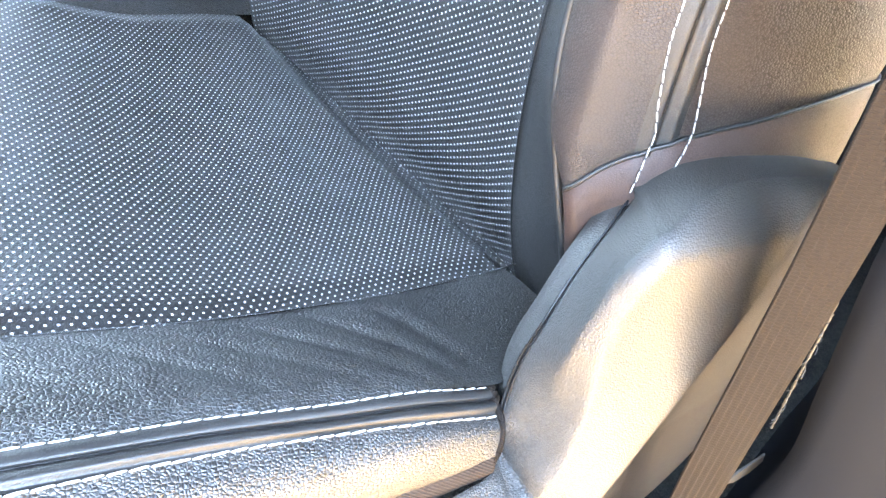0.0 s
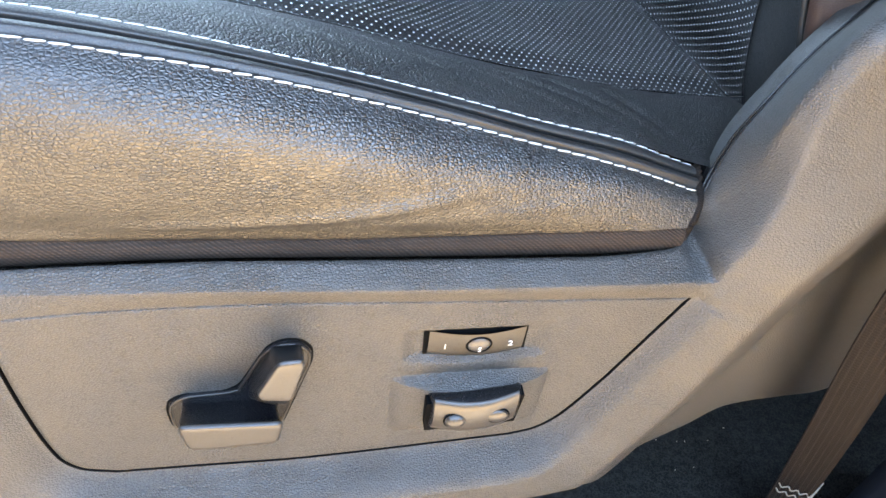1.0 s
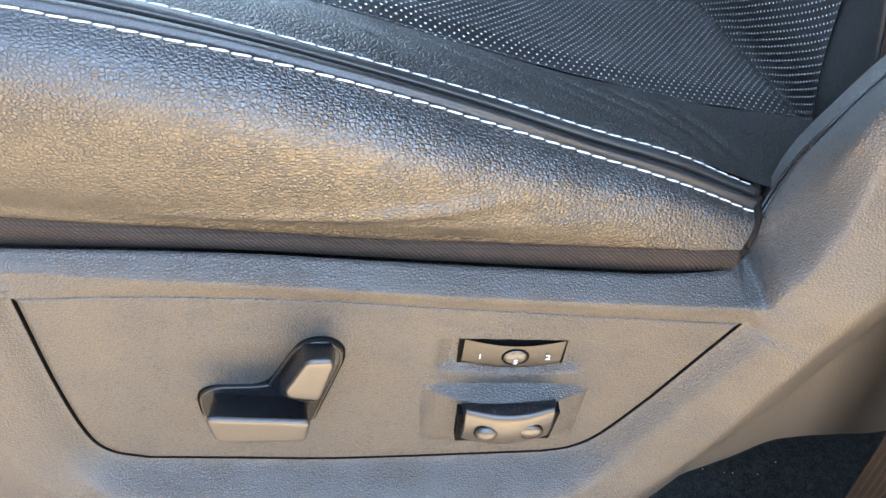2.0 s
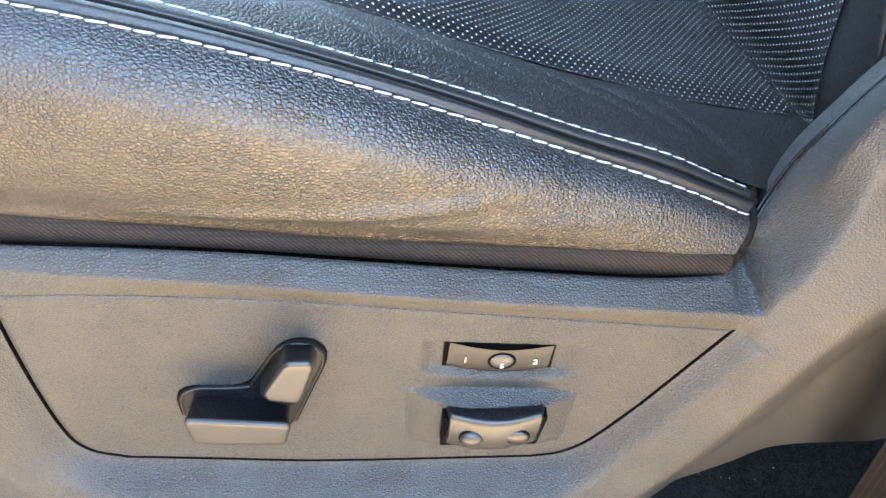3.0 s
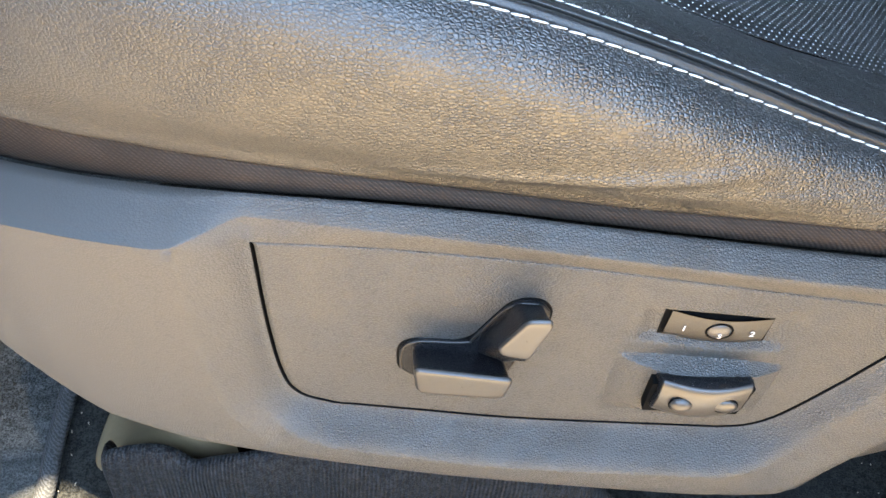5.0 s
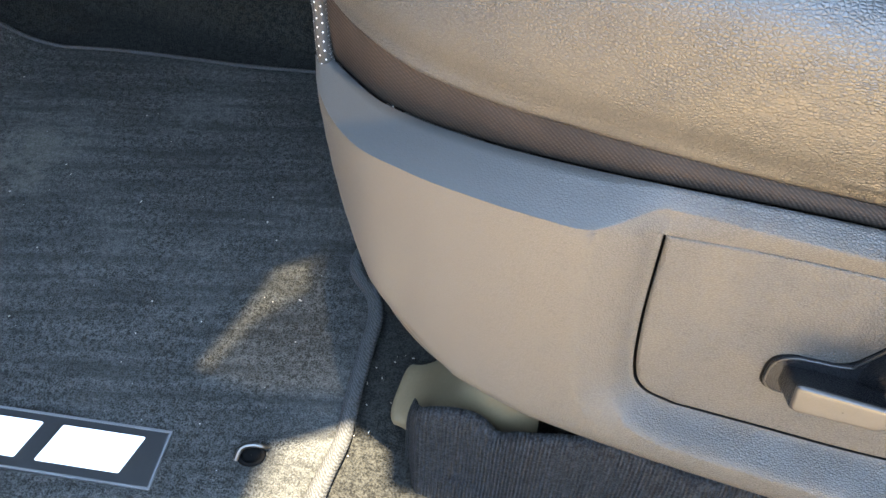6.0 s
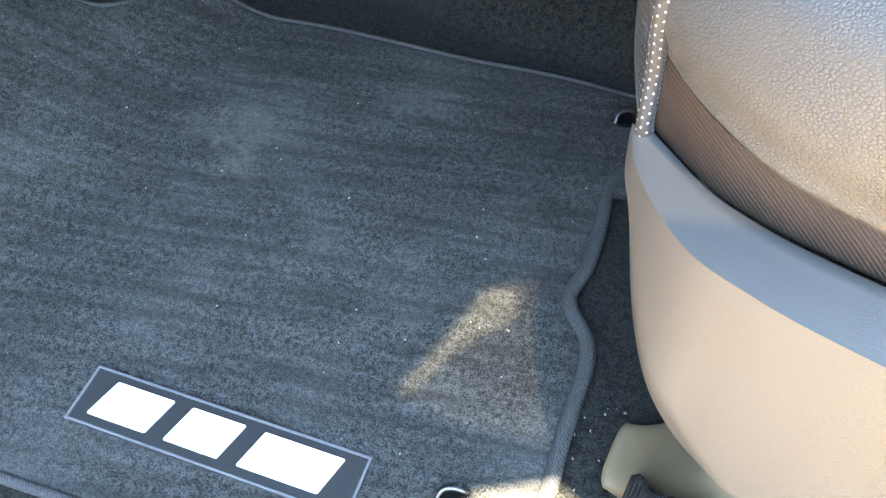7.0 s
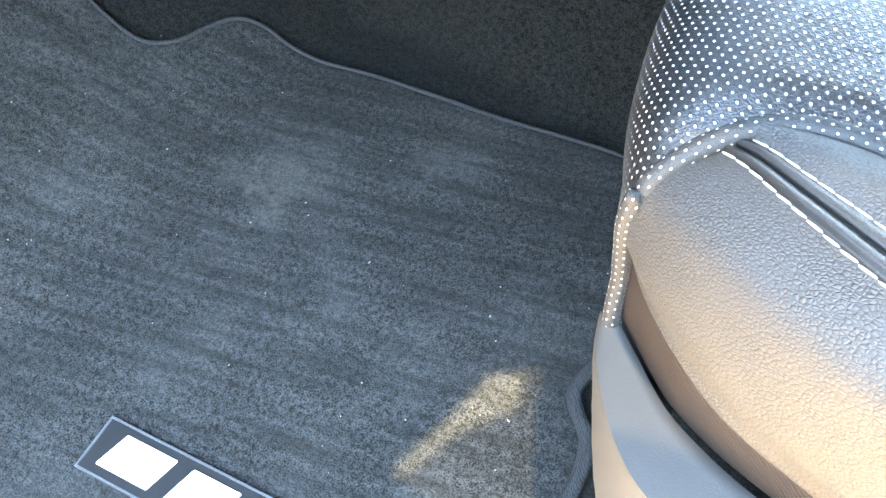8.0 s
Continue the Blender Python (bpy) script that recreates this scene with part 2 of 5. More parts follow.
def ground_material():
    m, n, l, b = material("sunlit_concrete", 0.9, (0.42, 0.37, 0.30), 0.2)
    co = n.new("ShaderNodeTexCoord").outputs["Object"]
    a, c = tex(n, l, "ShaderNodeTexNoise", 120.0, co, 4.0), tex(n, l, "ShaderNodeTexNoise", 0.8, co, 6.0)
    f = calc(n, l, 'ADD', calc(n, l, 'MULTIPLY', a.outputs["Fac"], 0.4), calc(n, l, 'MULTIPLY', c.outputs["Fac"], 0.6))
    l.new(blend(n, l, ramp(n, l, f, 0.0, 1.0, 0.35, 0.65), (0.42, 0.305, 0.18), (0.52, 0.385, 0.24)), b.inputs["Base Color"])
    bump(n, l, a.outputs["Fac"], b, 0.6, 0.004)
    return m


CONCRETE = ground_material()
RENDERED = plain("tan_render", (0.29, 0.23, 0.15), 0.9, 0.2, grain=40.0, relief=0.003)


# ---------------------------------------------------------------- building helpers
def finish(name, me, mat, parent=None, label="", smooth=True):
    me.materials.append(mat)
    if smooth:
        me.polygons.foreach_set("use_smooth", [True] * len(me.polygons))
    ob = new(name, me)
    ob.parent = parent
    return tagged(ob, label=label)


def part(name, bm, mat, parent=None, label="", smooth=True):
    me = bpy.data.meshes.new(name)
    bmesh.ops.recalc_face_normals(bm, faces=bm.faces)
    bm.to_mesh(me)
    bm.free()
    return finish(name, me, mat, parent, label, smooth)


def sheet(name, P, mat, parent=None, label="", uv=None, loop=False, flip=False):
    """A surface over a grid of points P[i][j]; loop closes it along j."""
    P = np.asarray(P, float)
    a, b = P.shape[:2]
    j = np.arange(b if loop else b - 1)
    i = np.arange(a - 1)[:, None]
    k = (j + 1) % b
    q = np.stack(np.broadcast_arrays(i * b + j, i * b + k, (i + 1) * b + k, (i + 1) * b + j), -1).reshape(-1, 4)
    if flip:
        q = q[:, ::-1]
    me = bpy.data.meshes.new(name)
    me.from_pydata(P.reshape(-1, 3).tolist(), [], q.tolist())
    if uv is not None:
        lay = me.uv_layers.new(name="uv")
        flat = np.asarray(uv, float).reshape(-1, 2)
        idx = np.empty(len(me.loops), dtype=np.int32)
        me.loops.foreach_get("vertex_index", idx)
        lay.data.foreach_set("uv", flat[idx].ravel())
    me.validate()
    return finish(name, me, mat, parent, label)


def thing(name, label, category, at=(0, 0, 0), kind="", group=""):
    ob = new(name)
    ob.location = at
    ob.empty_display_size = 0.05
    return tagged(ob, label, category, group, kind)


def spline(points, t):
    """Catmull-Rom through points at parameters t in 0..1, spaced by chord length."""
    p = np.asarray(points, float)
    s = np.concatenate([[0], np.cumsum(np.linalg.norm(np.diff(p, axis=0), axis=1) + 1e-9)])
    s /= s[-1]
    g = np.empty_like(p)
    g[1:-1] = (p[2:] - p[:-2]) / (s[2:] - s[:-2])[:, None]
    g[0], g[-1] = (p[1] - p[0]) / (s[1] - s[0]), (p[-1] - p[-2]) / (s[-1] - s[-2])
    t = np.asarray(t, float)
    k = np.clip(np.searchsorted(s, t, side="right") - 1, 0, len(p) - 2)
    h = (s[k + 1] - s[k])[:, None]
    x = ((t - s[k]) / (s[k + 1] - s[k]))[:, None]
    return ((2 * x**3 - 3 * x**2 + 1) * p[k] + (x**3 - 2 * x**2 + x) * h * g[k] + (3 * x**2 - 2 * x**3) * p[k + 1] + (x**3 - x**2) * h * g[k + 1])


def smooth_at(xs, ys, x):
    """Smooth curve through (xs, ys), xs rising, at x."""
    xs, ys, x = np.asarray(xs, float), np.asarray(ys, float), np.asarray(x, float)
    g = np.gradient(ys, xs)
    k = np.clip(np.searchsorted(xs, x, side="right") - 1, 0, len(xs) - 2)
    h = xs[k + 1] - xs[k]
    u = np.clip((x - xs[k]) / h, 0, 1)
    return (2 * u**3 - 3 * u**2 + 1) * ys[k] + (u**3 - 2 * u**2 + u) * h * g[k] + (3 * u**2 - 2 * u**3) * ys[k + 1] + (u**3 - u**2) * h * g[k + 1]


def step(a, b, x):
    u = np.clip((np.asarray(x, float) - a) / (b - a), 0, 1)
    return u * u * (3 - 2 * u)


def tube(name, path, radius, mat, parent=None, label="", sides=10, squash=1.0, count=None, loop=False, mapped=False):
    """A round bar along a smooth path."""
    p = np.asarray(path, float)
    if count:
        p = spline(p, np.linspace(0, 1, count))
    d = np.gradient(p, axis=0)
    if loop:
        d = np.roll(p, -1, 0) - np.roll(p, 1, 0)
    d /= np.linalg.norm(d, axis=1)[:, None] + 1e-12
    up = np.tile((0.0, 0.0, 1.0), (len(p), 1))
    flat = np.abs(d[:, 2]) > 0.9
    up[flat] = (0.0, 1.0, 0.0)
    a = np.cross(d, up)
    a /= np.linalg.norm(a, axis=1)[:, None]
    b = np.cross(a, d)
    w = np.linspace(0, 2 * np.pi, sides, endpoint=False)
    rings = p[:, None] + radius * (np.cos(w)[None, :, None] * a[:, None] + squash * np.sin(w)[None, :, None] * b[:, None])
    if loop:
        rings = np.concatenate([rings, rings[:1]])
    uv = None
    if mapped:  # a map in metres: round the bar, and along it
        run = np.concatenate([[0], np.cumsum(np.linalg.norm(np.diff(p, axis=0), axis=1))])
        uv = np.stack(np.broadcast_arrays(w[None, :] * np.max(radius), run[:, None]), -1)
    return sheet(name, rings, mat, parent, label, loop=True, uv=uv)


def frustum(name, back, front, mat, parent, label="", bevel=0.0015, rows=None):
    """A solid between two outlines of the same count, with rounded edges."""
    bm = bmesh.new()
    a = [bm.verts.new(p) for p in back]
    b = [bm.verts.new(p) for p in front]
    n = len(a)
    for i in range(n):
        bm.faces.new((a[i], a[(i + 1) % n], b[(i + 1) % n], b[i]))
    bm.faces.new(list(reversed(a)))
    bm.faces.new(b)
    bmesh.ops.recalc_face_normals(bm, faces=bm.faces)
    bmesh.ops.bevel(bm, geom=list(bm.edges), offset=bevel, segments=3, affect='EDGES', clamp_overlap=True)
    return part(name, bm, mat, parent, label)


def block(name, lo, hi, mat, parent=None, label="", bevel=0.004, segs=2):
    bm = bmesh.new()
    bmesh.ops.create_cube(bm, size=1.0)
    for v in bm.verts:
        v.co = Vector([lo[i] + (v.co[i] + 0.5) * (hi[i] - lo[i]) for i in range(3)])
    if bevel:
        bmesh.ops.bevel(bm, geom=list(bm.edges), offset=bevel, segments=segs, affect='EDGES')
    return part(name, bm, mat, parent, label, smooth=False)


def stitches(path, normals, parent, pitch=0.0078, length=0.0074, radius=0.00050, name="stitch"):
    """A row of thread stitches along a path; each is an object of its own on one mesh."""
    p = np.asarray(path, float)
    s = np.concatenate([[0], np.cumsum(np.linalg.norm(np.diff(p, axis=0), axis=1))])
    n = int(s[-1] / pitch)
    key = (round(length, 5), round(radius, 5))
    if key not in STITCH:
        bm = bmesh.new()
        bmesh.ops.create_uvsphere(bm, u_segments=8, v_segments=6, radius=1.0)
        for v in bm.verts:
            x, y, z = v.co
            z = math.copysign(abs(z) ** 0.55, z)
            v.co = (x * radius, y * radius * 0.8, z * length / 2)
        me = bpy.data.meshes.new("stitch")
        bm.to_mesh(me)
        bm.free()
        me.materials.append(THREAD)
        me.polygons.foreach_set("use_smooth", [True] * len(me.polygons))
        STITCH[key] = me
    for i in range(n):
        c = (i + 0.5) * s[-1] / n
        q = np.array([np.interp(c, s, p[:, k]) for k in range(3)])
        e = np.array([np.interp(min(c + 0.003, s[-1]), s, p[:, k]) for k in range(3)]) - np.array([np.interp(max(c - 0.003, 0), s, p[:, k]) for k in range(3)])
        no = np.array([np.interp(c, s, np.asarray(normals)[:, k]) for k in range(3)])
        z = Vector(e).normalized()
        y = (Vector(no) - Vector(no).dot(z) * z).normalized()
        z = (z + y.cross(z) * (0.055 + random.uniform(-0.03, 0.03))).normalized()
        x = y.cross(z)
        ob = new(name, STITCH[key])
        ob.parent = parent
        ob.matrix_basis = Matrix.Translation(Vector(q) + y * radius * 0.35) @ Matrix((x, y, z)).transposed().to_4x4()


STITCH = {}


# ---------------------------------------------------------------- floor, tunnel, sill, cab
def floor_z(x):
    """Flat floor that climbs as the toe board towards the front."""
    x = np.asarray(x, float)
    d = np.maximum(0.0, -0.93 - x)
    return 0.42 * d * d / (d + 0.05)


def build_floor():
    xs = np.concatenate([np.linspace(-2.0, -1.3, 20), np.linspace(-1.28, -0.2, 60), np.linspace(-0.15, 1.2, 16)])
    ys = np.concatenate([np.linspace(-0.23, 0.5, 60), np.linspace(0.51, 0.75, 30), np.linspace(0.78, 1.56, 27)])
    X, Y = np.meshgrid(xs, ys, indexing="ij")
    Z = floor_z(X) - 0.012
    # the transmission tunnel rises beside the mat
    Z = Z + 0.34 * step(0.50, 0.72, Y) * step(1.14, 0.92, Y) + 0.006 * np.sin(X * 9) * step(0.46, 0.55, Y)
    ob = sheet("floor", np.stack([X, Y, Z], -1), CARPET, label="dark grey moulded carpet on the cab floor and tunnel", flip=False)
    tagged(ob, category="floor", kind="structure")
    sill = block("door_sill", (-1.6, -0.31, -0.16), (1.2, -0.225, 0.012), PAINT, label="grey painted door sill beside the carpet", bevel=0.015, segs=4)
    tagged(sill, category="sill", kind="structure")
    g = sheet("ground", [[(-300, -300, -0.62), (-300, 300, -0.62)], [(300, -300, -0.62), (300, 300, -0.62)]], CONCRETE, label="pale sunlit concrete ground outside the cab", flip=True)
    tagged(g, category="ground", kind="structure")


def build_cab():
    for name, lo, hi, mat, label, cat in (
        ("wall_rear", (1.20, -0.10, -0.15), (1.25, 1.60, 1.30), ROOF, "dark grey trimmed rear wall of the cab", "wall"),
        ("wall_far", (-1.90, 1.55, -0.15), (0.10, 1.60, 0.74), PILLAR, "dark trim of the closed door across the cab", "wall"),
        ("wall_far_rear", (0.102, 1.55, -0.15), (1.20, 1.60, 1.30), PILLAR, "dark pillar and rear door across the cab", "wall"),
        ("wall_door", (-1.30, -1.45, -0.20), (-1.22, -0.24, 1.20), PILLAR, "dark inner panel of the open driver door", "door"),
        ("wall_front", (-1.95, -0.22, -0.15), (-1.90, 1.60, 0.80), PILLAR, "dark firewall in front of the footwell", "wall"),
        ("dashboard", (-1.90, -0.22, 0.56), (-0.72, 1.55, 0.98), PILLAR, "dark grey dashboard over the footwell", "dashboard"),
        # unseen; drawn forward and outward to keep sky off the seat's rear
        ("roof_rail", (0.00, -0.31, 1.19), (1.25, -0.130, 1.297), PILLAR, "dark roof rail over the rear door", "roof rail"),
        ("wall_side", (0.62, -0.26, -0.15), (1.20, -0.22, 1.24), PILLAR, "dark inner side of the closed rear door", "wall"),
        # unseen wall, added to block low sky and colour the reflections
        ("wall_outside", (-14.0, -3.6, -0.62), (14.0, -3.3, 1.75), RENDERED, "plain brown wall added out of view to block the low sky", "wall"),
        ("wall_kick", (-1.90, -0.235, 0.00), (-1.22, -0.20, 0.62), PILLAR, "dark kick panel in the footwell beside the door opening", "wall"),
    ):
        tagged(block(name, lo, hi, mat, label=label, bevel=0.012), category=cat, kind="structure")
    # sloping front pillar from the roof's edge down to the dashboard
    frustum("pillar_front", [(-0.84, -0.10, 1.34), (-0.84, -0.02, 1.34), (-0.84, -0.02, 1.26), (-0.84, -0.10, 1.26)],
            [(-1.45, -0.30, 0.88), (-1.45, -0.18, 0.88), (-1.45, -0.18, 0.78), (-1.45, -0.30, 0.78)], PILLAR, None, bevel=0.01)
    tagged(bpy.data.objects["pillar_front"], "dark front roof pillar beside the windscreen", "pillar", kind="structure")


# Notched near x -0.26 to let sun onto the floor by the mat.
ROOF_EDGE = [(-0.85, -0.128), (-0.318, -0.128), (-0.262, -0.088), (-0.228, -0.093), (-0.215, -0.128), (1.25, -0.128), (1.25, 1.60), (-0.85, 1.60)]
# Made-up opening, outlined to cast the pale patch on the mat.
PATCH_HOLE = [(-0.417, -0.077), (-0.404, -0.012), (-0.396, 0.050), (-0.384, 0.060), (-0.348, 0.088), (-0.341, 0.060), (-0.330, 0.032), (-0.275, 0.026), (-0.205, 0.022), (-0.205, -0.045), (-0.355, -0.084)]


def build_ceiling():
    """The headliner, with an added tinted hole that casts the mat's light patch."""
    bm = bmesh.new()
    for line in (ROOF_EDGE, PATCH_HOLE):
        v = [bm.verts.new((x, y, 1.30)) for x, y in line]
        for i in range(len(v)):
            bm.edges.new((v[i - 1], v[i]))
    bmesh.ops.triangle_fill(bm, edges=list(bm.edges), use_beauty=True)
    top = bmesh.ops.extrude_face_region(bm, geom=list(bm.faces))
    for g in top["geom"]:
        if isinstance(g, bmesh.types.BMVert):
            g.co.z += 0.04
    ob = part("ceiling", bm, ROOF, None, "dark grey cloth headliner under the cab roof", smooth=False)
    tagged(ob, category="ceiling", kind="structure")
    patch_panes = thing("light_patch_panes", "unseen tinted panes added in the roof to cast the mat's light patch", "roof window", kind="structure")

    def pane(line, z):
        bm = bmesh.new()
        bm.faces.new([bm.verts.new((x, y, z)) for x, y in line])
        part("pane", bm, TINT, patch_panes, smooth=False)
    pane(PATCH_HOLE, 1.318)
    pane([(-0.404, -0.0785), (-0.386, -0.015), (-0.354, 0.036), (-0.366, 0.066)] + PATCH_HOLE[4:], 1.326)


# Filter that dims the sun through the added roof hole.
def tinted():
    m, n, l, b = material("patch_filter", 0.05)
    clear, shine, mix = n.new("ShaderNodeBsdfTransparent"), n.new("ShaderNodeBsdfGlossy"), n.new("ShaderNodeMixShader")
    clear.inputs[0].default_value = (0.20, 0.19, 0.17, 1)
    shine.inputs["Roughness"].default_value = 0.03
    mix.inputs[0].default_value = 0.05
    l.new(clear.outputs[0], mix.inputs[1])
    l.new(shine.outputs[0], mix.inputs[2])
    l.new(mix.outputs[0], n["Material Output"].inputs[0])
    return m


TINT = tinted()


def build_sun_blocker():
    """A narrow unseen board added above the door to shade the mat's near side."""
    ob = thing("sun_blocker", "plain grey board added out of view to shade the mat", "slat", kind="structure")
    block("blocker_board", (-1.40, -0.46, 2.19), (-0.225, -0.16, 2.21), PAINT, ob, bevel=0.004)


build_floor()
build_cab()
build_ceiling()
build_sun_blocker()

# ---------------------------------------------------------------- the seat
seat = thing("driver_seat", "black leather driver seat with perforated centre and power controls", "car seat")

XS = [-0.40, -0.385, -0.36, -0.34, -0.30, -0.25, -0.20, -0.15, -0.10, -0.05, 0.0, 0.05, 0.10, 0.14, 0.22]
RAIL_Y = {
    "gap": [0.076, 0.064, 0.044, 0.035, 0.0245, 0.0165, 0.0125, 0.012, 0.012, 0.012, 0.012, 0.0125, 0.013, 0.0135, 0.016],
    "band": [0.084, 0.066, 0.046, 0.036, 0.026, 0.021, 0.019, 0.018, 0.018, 0.018, 0.018, 0.018, 0.018, 0.020, 0.030],
    "low": [0.100, 0.092, 0.077, 0.066, 0.047, 0.031, 0.022, 0.018, 0.018, 0.022, 0.027, 0.030, 0.030, 0.032, 0.040],
    "up": [0.106, 0.101, 0.090, 0.082, 0.066, 0.051, 0.042, 0.038, 0.037, 0.039, 0.042, 0.043, 0.045, 0.047, 0.058],
    "edge": [0.112, 0.117, 0.121, 0.121, 0.119, 0.117, 0.115, 0.114, 0.113, 0.113, 0.115, 0.122, 0.129, 0.136, 0.148],
}
RAIL_Z = {
    "gap": [0.343, 0.344, 0.348, 0.350, 0.353, 0.3575, 0.3615, 0.363, 0.363, 0.361, 0.359, 0.357, 0.3555, 0.356, 0.350],
    "band": [0.384, 0.383, 0.381, 0.379, 0.376, 0.374, 0.372, 0.370, 0.368, 0.367, 0.366, 0.366, 0.366, 0.365, 0.355],
    "low": [0.447, 0.453, 0.460, 0.464, 0.470, 0.474, 0.474, 0.470, 0.461, 0.446, 0.428, 0.409, 0.394, 0.380, 0.355],
    "up": [0.454, 0.458, 0.463, 0.466, 0.471, 0.475, 0.475, 0.471, 0.461, 0.447, 0.431, 0.415, 0.400, 0.384, 0.362],
    "edge": [0.457, 0.458, 0.459, 0.459, 0.458, 0.455, 0.450, 0.443, 0.435, 0.424, 0.410, 0.393, 0.379, 0.367, 0.352],
}
X_END = {"gap": -0.402, "band": -0.4055, "low": -0.392, "up": -0.384, "edge": -0.378}
MIDDLE = 0.28


def rail(name, x):
    y, z = smooth_at(XS, RAIL_Y[name], x), smooth_at(XS, RAIL_Z[name], x)
    xx = np.where(x > -0.30, x, -0.30 + (x + 0.30) * (X_END[name] + 0.30) / -0.10)
    return np.stack([xx, y, z], -1)


def lerp(a, b, t):
    return a + (b - a) * t


def cushion_section(x):
    """The points of the cushion's outer side, from the gap up to the edge of the insert, at station x."""
    g, b, lo, up, ed = (rail(k, x) for k in ("gap", "band", "low", "up", "edge"))
    front = step(-0.30, -0.40, x)[:, None]
    out = np.array((0.0, -1.0, 0.0)) * (1 - front * 0.5) + np.array((-0.6, -0.4, 0.0)) * front
    up_z = np.array((0.0, 0.0, 1.0))
    tall = step(0.15, -0.05, x)[:, None]
    side = [lerp(b, lo, 0.10) + out * (0.0025 + 0.0015 * tall), lerp(b, lo, 0.30) + out * (0.0035 + 0.0095 * tall), lerp(b, lo, 0.55) + out * (0.0045 + 0.0135 * tall),
            lerp(b, lo, 0.80) + out * (0.0045 + 0.0142 * tall), lerp(b, lo, 0.93) + out * (0.0030 + 0.0085 * tall), lo + out * 0.0]
    diag = out * 0.6 + up_z * 0.8
    seam = [lerp(lo, up, 0.08) - diag * 0.0005, lerp(lo, up, 0.28) + diag * 0.0022, lerp(lo, up, 0.45) + diag * 0.0012, lerp(lo, up, 0.52) - diag * 0.0022,
            lerp(lo, up, 0.60) + diag * 0.0012, lerp(lo, up, 0.80) + diag * 0.0018, lerp(lo, up, 0.96) - diag * 0.0004]
    top = [lerp(up, ed, 0.03) + up_z * 0.0006, lerp(up, ed, 0.15) + up_z * 0.0035, lerp(up, ed, 0.35) + up_z * 0.005, lerp(up, ed, 0.6) + up_z * 0.0035, lerp(up, ed, 0.85) + up_z * 0.0005, ed - up_z * 0.002]
    return g, b, side, seam, top


def ruffle(P, amount, seed):
    """Small sags and creases of the hide."""
    out = P.copy()
    for i in range(P.shape[0]):
        for j in range(P.shape[1]):
            v = Vector(P[i, j])
            out[i, j] += np.array(noise.noise_vector(v * 11 + Vector((seed, 0, 0)))) * amount + np.array(noise.noise_vector(v * 34 + Vector((0, seed, 0)))) * amount * 0.25
    return out


def flare(x):
    """The far side of the seat's centre widens towards the rear."""
    return 0.080 * step(0.0, 0.20, x)


def mirror(P):
    Q = np.array(P, float)
    Q[..., 1] = 2 * MIDDLE - Q[..., 1] + flare(Q[..., 0])
    return Q


def eased(p, a, b, times):
    """A path with its bends between two of its points rounded off."""
    p = p.copy()
    for _ in range(times):
        p[a:b] = 0.5 * p[a:b] + 0.25 * (p[a - 1:b - 1] + p[a + 1:b + 1])
    return p


